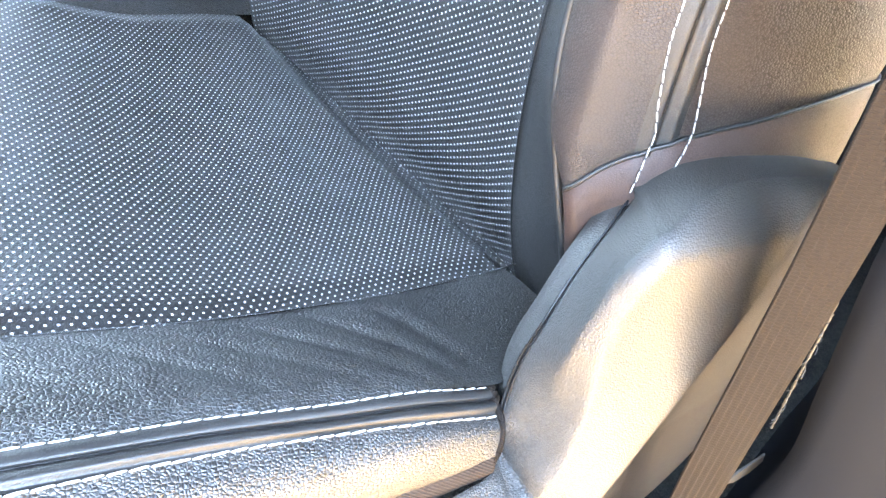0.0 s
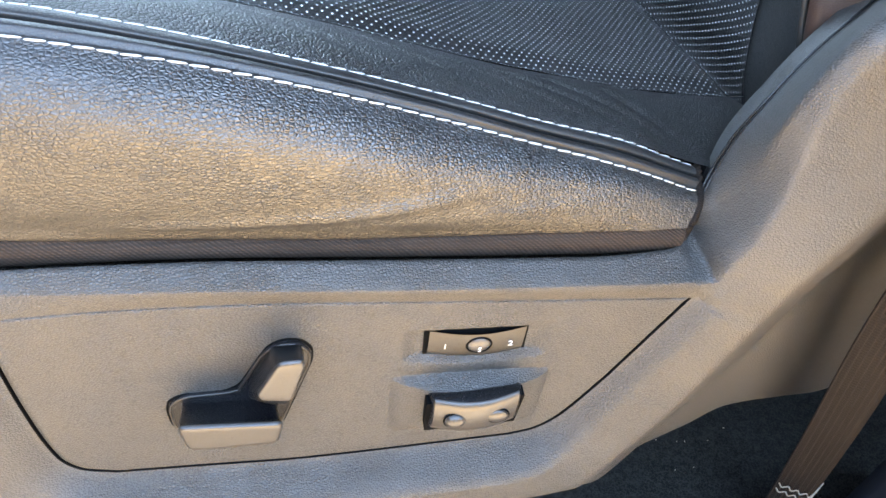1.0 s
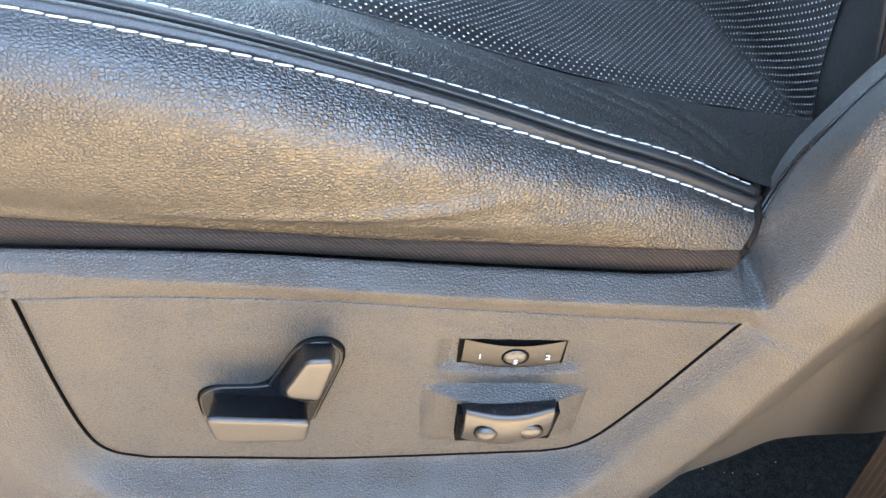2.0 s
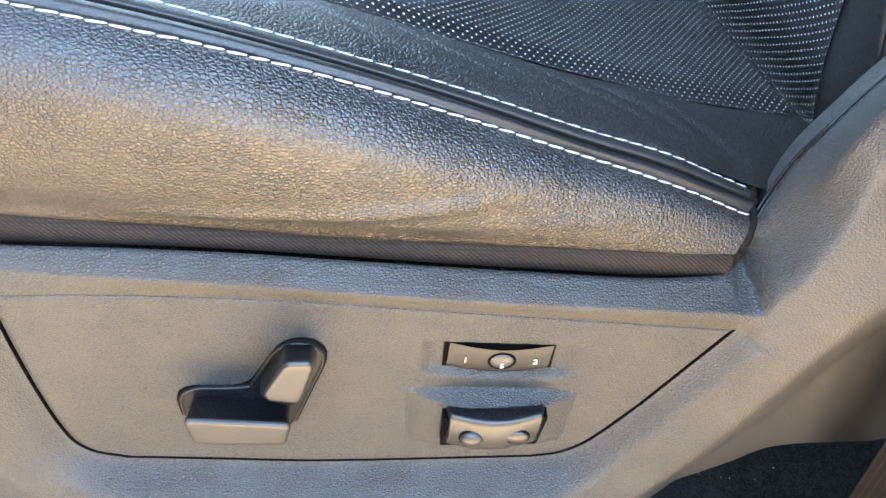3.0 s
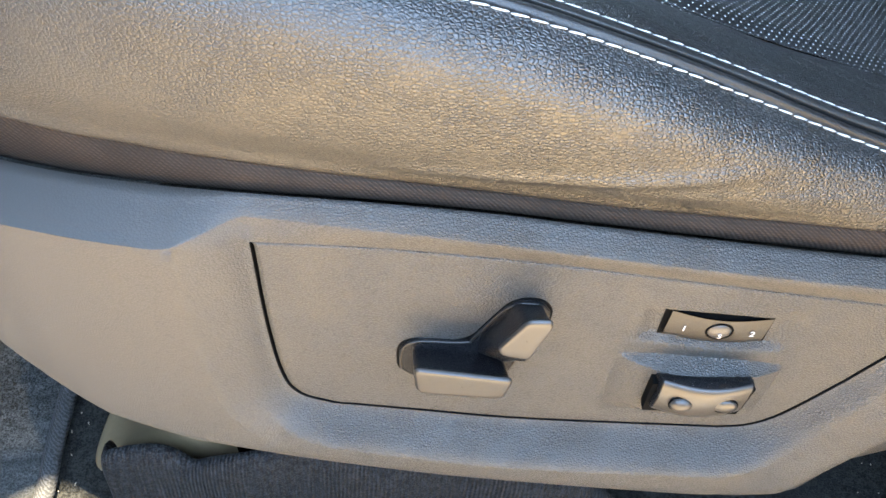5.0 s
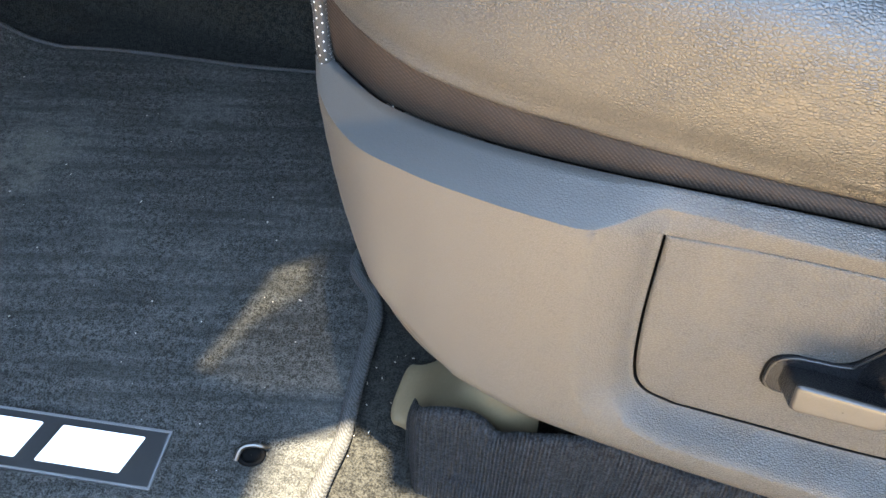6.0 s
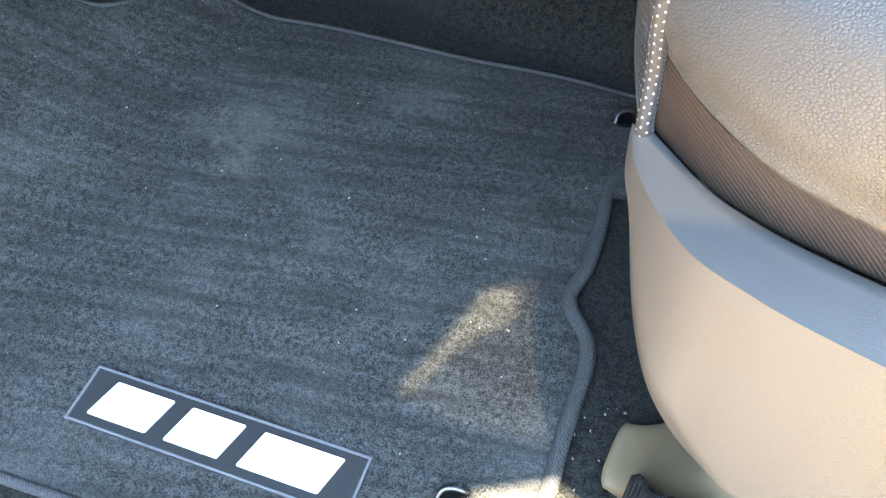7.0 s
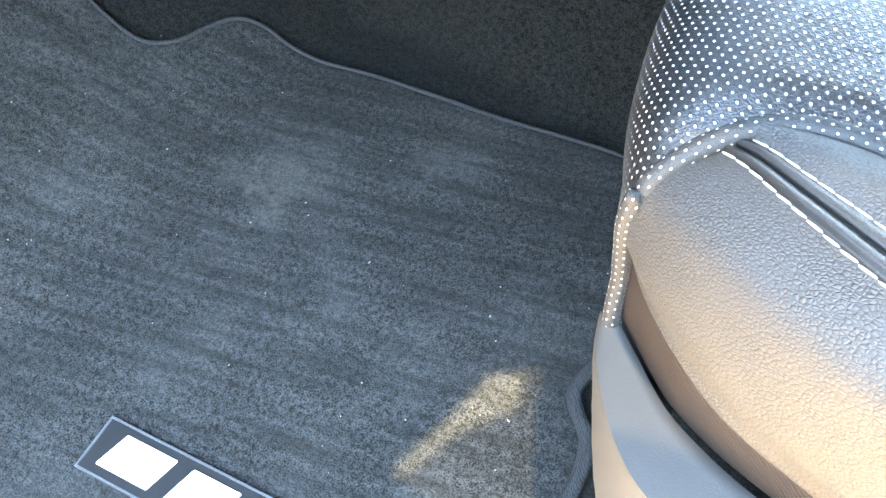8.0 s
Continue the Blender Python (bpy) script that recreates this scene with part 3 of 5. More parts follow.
def build_cushion():
    x = np.concatenate([np.linspace(0.145, -0.30, 110), np.linspace(-0.303, -0.40, 50)])
    g, b, side, seam, top = cushion_section(x)

    def draw_in(P):
        # the rear end is cut back, more towards its lower corner
        Q = P.copy()
        back = np.interp(P[..., 2], [0.356, 0.366, 0.374, 0.386], [0.0155, 0.0145, 0.0105, 0.0050])
        Q[..., 0] -= back * step(0.07, 0.145, P[..., 0])
        return Q

    def patch(curves, n):
        C = np.stack(curves, 1)
        return np.stack([spline(c, np.linspace(0, 1, n)) for c in C])

    for flipped in (False, True):
        f = mirror if flipped else (lambda P: P)
        band = patch([g + (0, 0.014, -0.012), g + (0, 0.003, -0.004), lerp(g, b, 0.5) + (0, -0.001, 0), b], 8)
        band = draw_in(band)
        sheet("cloth_band", f(band), WEAVE, seat, "dark woven cloth band under the leather", flip=flipped)
        hide = patch([b + (0, 0.004, -0.001), b + (0, -0.0015, 0.0015)] + side, 40)
        hide = ruffle(hide, 0.0016, 3.0)
        for x0, x1, z0, z1, amp in ((-0.17, 0.03, 0.383, 0.404, 0.0026), (-0.05, 0.10, 0.384, 0.389, 0.0006)):
            zc = lerp(z0, z1, np.clip((hide[..., 0] - x0) / (x1 - x0), 0, 1) ** 1.6)
            hide[..., 1] -= amp * np.exp(-((hide[..., 2] - zc) / 0.0042) ** 2) * step(x0, x0 + 0.06, hide[..., 0]) * step(x1, x1 - 0.05, hide[..., 0])
        hide = draw_in(hide)
        sheet("side_bolster", f(hide), LEATHER, seat, "black grained leather side", flip=flipped)
        piping = patch([side[-1]] + seam, 36)
        piping = draw_in(piping)
        piping[:, 0] = hide[:, -1]
        sheet("seam_strip", f(piping), LEATHER_FINE, seat, "black leather double seam", flip=flipped)
        xb = np.concatenate([np.linspace(0.215, 0.15, 20), x])
        _, _, _, seam_b, top_b = cushion_section(xb)
        hide2 = patch([seam_b[-1]] + top_b, 34)
        fade = np.sin(np.linspace(0, np.pi, 34))[None, :, None]
        for x0, lean, amp, wide in ((0.125, 0.5, 0.0026, 0.006), (0.095, 0.9, 0.0021, 0.005), (0.062, 1.2, 0.0019, 0.005), (0.025, 1.5, 0.0015, 0.006), (-0.015, 1.4, 0.0014, 0.006), (-0.07, 1.3, 0.0012, 0.008)):
            off = hide2[..., 0] - (x0 - lean * (hide2[..., 1] - 0.085))
            hide2[..., 2] -= amp * np.exp(-(off / wide) ** 2) * fade[..., 0]
        hide2 = hide2 + (ruffle(hide2, 0.0016, 9.0) - hide2) * fade
        sheet("top_bolster", f(hide2), LEATHER, seat, "black grained leather bolster top", flip=flipped)
        # the cushion's rear end, tucked against the cover
        end = np.stack([np.concatenate([band[0], hide[0], piping[0]]), np.concatenate([band[0], hide[0], piping[0]]) + (0.006, 0.006, -0.003),
                        np.concatenate([band[0], hide[0], piping[0]]) * (1, 0, 0) + (0.008, 0.11, 0.345)])
        sheet("rear_end", f(end), WEAVE, seat, flip=not flipped)
        bound = np.concatenate([band[0][2:], hide[0][2:], piping[0]])
        bound = spline(bound[::12], np.linspace(0, 1, 70)) + (0.0022, 0.0015, -0.0012)
        tube("end_piping", f(bound), 0.0022, WEBBING, seat, "dark woven binding at the cushion's rear end", sides=8)
        if not flipped:
            for nm, rail_pts in (("lower", hide[:, -1]), ("upper", draw_in(seam[-1]))):
                holder = tube("thread_line", rail_pts[::3] - (0, 0, 0.0006), 0.0004, LEATHER_FINE, seat, "white contrast stitching")
                up = np.tile((0.0, -0.62, 0.78), (len(rail_pts), 1))
                stitches(rail_pts, up, holder)
    # perforated insert: over the top and down the front
    xr = np.concatenate([np.linspace(0.262, -0.30, 98), np.linspace(-0.303, -0.40, 40)])
    ed = rail("edge", xr)
    g, b, side, seam, top = cushion_section(np.array([-0.40, -0.3999]))
    corner = [top[-1][0] + (-0.001, -0.001, 0.001), lerp(top[0][0], side[-1][0], 0.5), side[-1][0], side[4][0], side[3][0], side[2][0], b[0], g[0], g[0] - (-0.004, 0, 0.02)]
    corner = spline(corner, np.linspace(0, 1, 40))
    left = eased(np.concatenate([ed - (0, 0, 0.002), corner[1:]]), 100, 165, 36)
    q = np.linspace(0, 1, 60)
    right = mirror(left)
    P = left[:, None] * (1 - q)[None, :, None] + right[:, None] * q[None, :, None]
    arch = (4 * q * (1 - q)) ** 0.7
    fr = step(-0.28, -0.40, left[:, 0])
    P[..., 0] -= 0.050 * arch[None] * fr[:, None]
    crown = np.sin(np.pi * q)[None] * lerp(0.012, -0.012, step(-0.30, 0.08, left[:, 0]))[:, None]
    edge_roll = 0.004 * (step(0.0, 0.05, q) * step(1.0, 0.95, q))[None] * np.ones_like(crown)
    P[..., 2] += crown + edge_roll
    # the rear edge rolls down into the crease before the backrest
    crease = 0.226 - 0.066 * np.clip((P[..., 1] - 0.15) / 0.34, 0, 1) ** 1.1
    P[..., 2] -= 0.018 * step(-0.018, 0.006, P[..., 0] - crease)
    P = ruffle(P, 0.0016, 21.0)
    run = np.concatenate([np.zeros((1, len(q))), np.cumsum(np.linalg.norm(np.diff(P, axis=0), axis=2), 0)])
    wide = np.linalg.norm(P[:, -1] - P[:, 0], axis=1)
    uv = np.stack([(q - 0.5)[None] * wide[:, None], 0.5 * run + 0.5 * run.mean(1)[:, None]], -1)
    sheet("cushion_insert", P, PERF, seat, "perforated black leather centre with pale holes", uv=uv, flip=True)
    pipe = eased(np.concatenate([ed + (0, 0.0, -0.0008), corner[1:] + (-0.0005, -0.001, 0)]), 100, 165, 36)
    pipe = pipe + np.array((-0.0012, -0.0020, 0.0022)) * step(-0.25, -0.36, pipe[:, 0])[:, None]
    thick = 0.0003 + 0.0043 * step(-0.10, -0.37, pipe[:, 0])
    tube("insert_piping", pipe, thick[:, None, None], PERF_ROLL, seat, "soft perforated leather roll", sides=14, mapped=True)


build_cushion()

# side shield -----------------------------------------------------
PANEL = [(-0.203, 0.3395), (-0.150, 0.3430), (-0.080, 0.3432), (0.019, 0.3382), (0.138, 0.3325),
         (0.126, 0.303), (0.111, 0.266), (0.096, 0.235), (0.087, 0.221), (0.076, 0.212), (0.061, 0.2075),
         (-0.06, 0.1985), (-0.12, 0.199), (-0.167, 0.1995), (-0.185, 0.2060), (-0.194, 0.2205), (-0.200, 0.267)]
PANEL_TURNS = [0, 4, 6, 10, 13]
OUTER = [(-0.410, 0.336), (-0.39, 0.341), (-0.36, 0.3447), (-0.33, 0.3465), (-0.30, 0.3462), (-0.27, 0.3450), (-0.248, 0.3452), (-0.240, 0.3458), (-0.2085, 0.3535), (-0.201, 0.3545),
         (-0.15, 0.3555), (-0.10, 0.3560), (-0.05, 0.3542), (0.02, 0.3515), (0.08, 0.3492), (0.115, 0.3478), (0.1345, 0.3482),
         (0.1395, 0.358), (0.1480, 0.375), (0.1535, 0.395), (0.155, 0.415), (0.157, 0.435), (0.162, 0.455), (0.170, 0.475), (0.184, 0.492), (0.215, 0.501), (0.26, 0.501), (0.31, 0.492),
         (0.36, 0.466), (0.385, 0.39), (0.385, 0.30), (0.365, 0.20), (0.33, 0.158), (0.282, 0.164), (0.252, 0.170), (0.228, 0.170), (0.205, 0.152), (0.16, 0.135),
         (0.098, 0.137), (0.044, 0.130), (-0.108, 0.128), (-0.249, 0.132), (-0.30, 0.147), (-0.335, 0.166), (-0.365, 0.200), (-0.390, 0.25), (-0.405, 0.30)]
# groove of the recliner cover, inside its front edge
GROOVE = [(0.1285, 0.0160, 0.3555), (0.1375, 0.029, 0.364), (0.1455, 0.039, 0.38), (0.153, 0.0445, 0.40), (0.163, 0.047, 0.42), (0.178, 0.053, 0.44), (0.197, 0.060, 0.458), (0.216, 0.068, 0.472)]
OUTER_TURNS = [0, 16, 24, 38, 42]
COUNTS = [220, 80, 110, 90, 80]


def resample(points, turns, counts, sharp=()):
    """A closed outline as straight-lerp points, with the given count of steps between its turning points."""
    out = []
    p = [np.array(q, float) for q in points]
    ends = turns[1:] + [len(points)]
    for a, b, n in zip(turns, ends, counts):
        run = p[a:b] + [p[b % len(p)]]
        c = spline(run, np.linspace(0, 1, n + 1)) if len(run) > 2 else np.array([lerp(run[0], run[1], t) for t in np.linspace(0, 1, n + 1)])
        out.append(c[:-1])
    return np.concatenate(out)


def near_outline(x, z, line):
    """Distance and direction to the nearest point of a closed outline."""
    q = np.stack([x.ravel(), z.ravel()], -1)
    best = np.full(len(q), 9.0)
    vec = np.zeros((len(q), 2))
    a = line
    b = np.roll(line, -1, 0)
    for s, e in zip(a, b):
        d = e - s
        t = np.clip(((q - s) @ d) / (d @ d + 1e-12), 0, 1)
        r = q - (s + t[:, None] * d)
        m = np.linalg.norm(r, axis=1)
        k = m < best
        best[k], vec[k] = m[k], r[k]
    return best.reshape(x.shape), (vec / (best[:, None] + 1e-9)).reshape(x.shape + (2,))


def shield_y(x, z, line):
    """Depth of the moulded side shield over its side view."""
    d, n = near_outline(x, z, line)
    up, down = np.maximum(n[..., 1], 0) ** 2, np.maximum(-n[..., 1], 0) ** 2
    fro, rear = np.maximum(-n[..., 0], 0) ** 2, np.maximum(n[..., 0], 0) ** 2
    y = 0.0045 * up * step(0.001, 0.014, d) - 0.017 * down * step(0.0, 0.016, d) - 0.015 * fro * np.clip((d - 0.002) / 0.030, 0, 1) - 0.009 * rear * step(0.0, 0.06, d)
    # plan: the front end curves in round the cushion
    plan = smooth_at([-0.415, -0.405, -0.39, -0.365, -0.33, -0.29, -0.24, 0.5], [0.100, 0.076, 0.052, 0.026, 0.011, 0.004, 0.0, 0.0], x)
    # and stands a little proud, but lies flush along the panel
    y = y + np.maximum(plan, 0) + np.minimum(plan, 0) * step(0.0, 0.013, d)
    # the lower edge rolls under
    low = np.interp(x, [-0.40, -0.36, -0.30, -0.25, -0.1, 0.05, 0.15, 0.2, 0.26], [0.28, 0.20, 0.146, 0.131, 0.128, 0.130, 0.136, 0.152, 0.175])
    y = y + 0.022 * step(low + 0.045, low - 0.01, z) * step(0.24, 0.15, x)
    # recliner cover: front slope, rear slope, rounded top
    y = y + 0.014 * step(0.35, 0.46, z) * step(0.12, 0.16, x)
    xe = np.interp(z, [0.343, 0.358, 0.375, 0.395, 0.415, 0.435, 0.455, 0.475, 0.492], [0.1370, 0.1400, 0.1475, 0.1525, 0.155, 0.157, 0.162, 0.170, 0.184])
    y1 = np.minimum(0.016 + np.interp(z, [0.345, 0.375, 0.40, 0.43], [6.0, 4.0, 2.2, 1.2]) * (xe + 0.003 - x), 0.05)
    ledge = np.interp(x, [-0.25, -0.2, -0.1, -0.05, 0.02, 0.08, 0.12, 0.15, 0.2], [0.350, 0.3565, 0.358, 0.3562, 0.3535, 0.3508, 0.3490, 0.3475, 0.343])
    y1 = np.minimum(y1, 0.002 + 5.0 * (z - ledge))
    xr = np.interp(z, [0.15, 0.21, 0.235, 0.264, 0.293, 0.328, 0.36, 0.40, 0.45, 0.5], [0.115, 0.140, 0.150, 0.159, 0.167, 0.176, 0.186, 0.195, 0.205, 0.21])
    d2 = np.minimum(x - xr, 0.06)
    slope = np.interp(z, [0.30, 0.43], [0.58, 0.26])
    y2 = -0.013 + slope * d2 + (0.60 - slope) * 8 * np.maximum(d2, 0) ** 2 + 0.16 * np.maximum(x - xr - 0.06, 0)
    y3 = 0.018 + 1.2 * (z - 0.492)
    k = 0.0011
    top = np.maximum(np.maximum(y, y1), np.maximum(y2, y3))
    return top + k * np.log(np.exp((y - top) / k) + np.exp((y1 - top) / k) + np.exp((y2 - top) / k) + np.exp((y3 - top) / k))


def build_shield():
    inner = resample(PANEL, PANEL_TURNS, COUNTS)
    outer = resample(OUTER, OUTER_TURNS, COUNTS)
    rings = []
    m = 64
    i = np.arange(len(inner)) - COUNTS[0]
    bend = 0.026 * step(-4, 14, i) * step(COUNTS[1] + 50, COUNTS[1], i)
    for r in np.linspace(0, 1, m):
        u = r ** 1.25
        rings.append(lerp(inner, outer, u) + bend[:, None] * np.array((1.0, -0.35)) * 4 * u * (1 - u))
    R = np.stack(rings)
    Y = shield_y(R[..., 0], R[..., 1], inner)
    P = np.stack([R[..., 0], Y, R[..., 1]], -1)
    # first the groove wall inside the panel's outline, then the face, then the rim that turns in
    back = P[0] + (0, 0.007, 0)
    n_top = COUNTS[0]
    edge = P[-1]
    gap = edge + (0, 0.03, 0)
    gx = rail("gap", np.clip(edge[:n_top, 0], -0.40, 0.14))
    gap[:n_top] = np.stack([edge[:n_top, 0], np.maximum(gx[:, 1] - 0.0029, edge[:n_top, 1] + 0.001), gx[:, 2] + 0.0002], -1)
    m_tip = 20
    tip = np.array(GROOVE[0])
    for i in range(m_tip):
        u = (i + 1) / (m_tip + 1)
        gap[n_top - m_tip + i] = lerp(gap[n_top - m_tip + i], tip, u * u * (3 - 2 * u))
    front = (edge[:, 0] < -0.33) & (np.arange(len(edge)) > n_top)
    gap[front] = edge[front] + (0.012, 0.010, 0.0)
    inn = gap + (0, 0.004, -0.012)
    inn[n_top:] = gap[n_top:] + (0, 0.02, 0)
    inn[front] = edge[front] + (0.035, 0.014, 0.0)
    a, b = n_top, n_top + COUNTS[1]
    groove = spline(GROOVE, np.linspace(0, 1, COUNTS[1] + 1))[:-1]
    grow = step(0, 26, np.arange(b - a))[:, None]
    gap[a:b] = groove + np.array((0.007, 0.018, -0.001)) * grow
    inn[a:b] = gap[a:b] + (0.02, 0.012, -0.019)
    far = np.linspace(0, 1, 45)[:, None]
    gap[b:b + 45] = edge[b:b + 45] + lerp(np.array(GROOVE[-1]) + (0.007, 0.018, -0.001) - edge[b], np.array((0.0, 0.05, -0.015)), far)
    inn[b:b + 45] = gap[b:b + 45] + (0.01, 0.02, -0.02)
    lip = [edge]
    for t in (0.06, 0.2, 0.4, 0.6, 0.8, 1.0):
        q = lerp(edge, gap, t)
        q[:n_top, 2] += 0.0004 * math.sin(math.pi * min(1, t * 1.4)) * step(n_top, n_top - 29, np.arange(n_top))
        if t < 1:
            g = lerp(edge[a:b], groove, min(1, t / 0.6)) if t <= 0.6 else lerp(groove, gap[a:b], (t - 0.6) / 0.4)
            q[a:b] = g + np.array((-0.55, 0.0, 0.6)) * 0.0025 * math.sin(math.pi * min(1, t / 0.6)) * grow
        lip.append(q)
    full = np.concatenate([back[None], lerp(back, P[0], 0.8)[None], P, np.stack(lip[1:]), inn[None]])
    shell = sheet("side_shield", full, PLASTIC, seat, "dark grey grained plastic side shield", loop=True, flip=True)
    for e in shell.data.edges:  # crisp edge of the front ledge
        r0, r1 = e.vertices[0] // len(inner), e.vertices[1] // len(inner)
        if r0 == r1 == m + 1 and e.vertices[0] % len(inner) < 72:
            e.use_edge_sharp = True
    shell.data.materials.append(DARK)  # groove walls coloured near black for the shade in the gap
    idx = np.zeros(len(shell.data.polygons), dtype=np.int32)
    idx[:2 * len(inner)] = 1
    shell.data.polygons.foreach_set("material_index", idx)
    # near-black backing, for the shade down in the grooves
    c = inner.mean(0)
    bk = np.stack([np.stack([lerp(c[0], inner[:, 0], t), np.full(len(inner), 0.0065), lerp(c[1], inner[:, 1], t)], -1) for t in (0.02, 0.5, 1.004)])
    sheet("groove_shade_backing", bk, DARK, seat, loop=True)
    # bead on the recliner cover
    bead = groove[8:]
    for off in (-0.0011, 0.0011):
        tube("trim_bead", bead + np.array((-0.2, 1.0, 0.0)) * off + (-0.0003, 0, 0.0004), 0.0008, GLOSS, seat, "glossy black trim bead", sides=6)
    return inner


PANEL_LINE = build_shield()


def panel_y(x, z):
    """Relief of the control panel: the dip round the memory buttons and the mound round the lumbar switch."""
    wide = step(-0.013, -0.003, x) * step(0.069, 0.059, x)
    y = 0.0035 * wide * step(0.3165, 0.3145, z) * step(0.2890, 0.2940, z)
    # a rounded roll, then a crescent that faces up, over the rocker
    u = np.clip((x - 0.029) / 0.044, -1, 1)
    lens = 1 - u * u
    y = y - 0.0020 * lens * step(0.294, 0.287, z) * step(0.276, 0.284, z)
    mid = 0.2785 - 0.003 * u * u
    half = 0.0012 + 0.0010 * lens
    y = y - 0.0118 * lens ** 0.8 * np.clip((mid + half - z) / (2 * half), 0, 1) * step(0.220, 0.240, z)
    return y


def build_panel():
    line = PANEL_LINE
    c = np.array((0.028, 0.272))
    d = line - c
    L = np.linalg.norm(d, axis=1)[:, None]
    tan = np.roll(line, -1, 0) - np.roll(line, 1, 0)
    nor = np.stack([tan[:, 1], -tan[:, 0]], -1) / np.linalg.norm(tan, axis=1)[:, None]
    nor = nor * np.sign(((c - line) * nor).sum(1))[:, None]
    width = np.where(np.arange(len(line)) < COUNTS[0], 0.0009, 0.0018)
    facing = np.maximum(0.3, np.abs((d / L * nor).sum(1)))
    inset = line - d / L * (width / facing)[:, None]
    rings = [lerp(c, inset, r) for r in np.concatenate([[0.0003], np.linspace(0.012, 1, 100) ** 1.15])]
    R = np.stack(rings)
    Y = panel_y(R[..., 0], R[..., 1])
    P = np.stack([R[..., 0], Y, R[..., 1]], -1)
    P[-1, :, 1] += 0.0006
    rim = P[-1] + (0, 0.006, 0)
    return sheet("control_panel", np.concatenate([P, rim[None]]), PLASTIC, seat, "grained plastic switch panel", loop=True, flip=False)


panel = build_panel()


def rounded(points, r=0.003, n=5):
    """A polygon with rounded corners, as a list of points."""
    out = []
    p = [Vector(q) for q in points]
    for i, c in enumerate(p):
        a, b = p[i - 1], p[(i + 1) % len(p)]
        u, v = (a - c), (b - c)
        k = min(r, u.length * 0.45, v.length * 0.45)
        s, e = c + u.normalized() * k, c + v.normalized() * k
        for t in np.linspace(0, 1, n):
            out.append(((1 - t) ** 2 * s + 2 * t * (1 - t) * c + t * t * e)[:])
    return out


def prism(name, outline, y0, y1, mat, parent, label="", bevel=0.0006):
    bm = bmesh.new()
    a = [bm.verts.new((x, y0, z)) for x, z in outline]
    b = [bm.verts.new((x, y1, z)) for x, z in outline]
    n = len(a)
    for i in range(n):
        bm.faces.new((a[i], a[(i + 1) % n], b[(i + 1) % n], b[i]))
    bm.faces.new(list(reversed(a)))
    top = bm.faces.new(b)
    bmesh.ops.recalc_face_normals(bm, faces=bm.faces)
    if bevel:
        bmesh.ops.bevel(bm, geom=list(top.edges), offset=bevel, segments=2, affect='EDGES')
    ob = part(name, bm, mat, parent, label, smooth=False)
    return ob


def soft_box(name, back, front, y0, y1, mat, parent, label="", r=0.003, dish=0.0, bevel=0.0012):
    """A knob: a loft from a back outline to a front outline (x, z), with a rounded front edge and a slightly crowned face."""
    A, B = np.array(rounded(back, r)), np.array(rounded(front, r))
    c = B.mean(0)
    rows = []
    for t in np.linspace(0, 1, 10):
        q = lerp(A, B, t)
        rows.append(np.stack([q[:, 0], np.full(len(q), lerp(y0, y1, t) if t < 1 else y1 + bevel), q[:, 1]], -1))
    rows[-1] = np.stack([B[:, 0], np.full(len(B), y1 + bevel), B[:, 1]], -1)
    for t in np.linspace(0.15, 1, 5):
        w = math.sin(t * math.pi / 2)
        q = B + (c - B) / np.linalg.norm(c - B, axis=1)[:, None] * bevel * (1 - math.cos(t * math.pi / 2))
        rows.append(np.stack([q[:, 0], np.full(len(q), y1 + bevel * (1 - w)), q[:, 1]], -1))
    inner = rows[-1]
    for t in (0.25, 0.5, 0.75, 0.98):
        q = lerp(inner, np.array((c[0], y1, c[1])), t)
        q[:, 1] = y1 + dish * (1 - (1 - t) ** 2)
        rows.append(q)
    ob = sheet(name, np.stack(rows), mat, parent, label, loop=True)
    ob.data.materials.append(GLOSS)
    n = len(A)
    idx = np.zeros(len(ob.data.polygons), dtype=np.int32)
    idx[:n * 9] = 1
    ob.data.polygons.foreach_set("material_index", idx)
    return ob


def bubble(name, x, y, z, rx, rz, h, mat, parent, label=""):
    a = np.linspace(0, 2 * np.pi, 28, endpoint=False)
    rows = []
    for t in np.linspace(0, 1, 9):
        w = t * math.pi / 2 * 0.98
        rows.append(np.stack([x + rx * np.cos(a) * math.cos(w), np.full(28, y - h * math.sin(w)), z + rz * np.sin(a) * math.cos(w)], -1))
    return sheet(name, np.stack(rows), mat, parent, label, loop=True)


def digit(text, x, y, z, size, parent):
    cu = bpy.data.curves.new("numeral", 'FONT')
    cu.body, cu.size, cu.align_x, cu.align_y, cu.extrude = text, size, 'CENTER', 'CENTER', 0.00012
    tmp = new("tmp", cu)
    tmp.matrix_world = pose(x, y, z, 90, 0, 0)
    bpy.context.view_layer.update()
    me = bpy.data.meshes.new_from_object(tmp.evaluated_get(bpy.context.evaluated_depsgraph_get()))
    me.transform(tmp.matrix_world)
    bpy.data.objects.remove(tmp)
    me.materials.clear()
    return finish("numeral", me, NUMERAL, parent, "white printed character " + text, smooth=False)


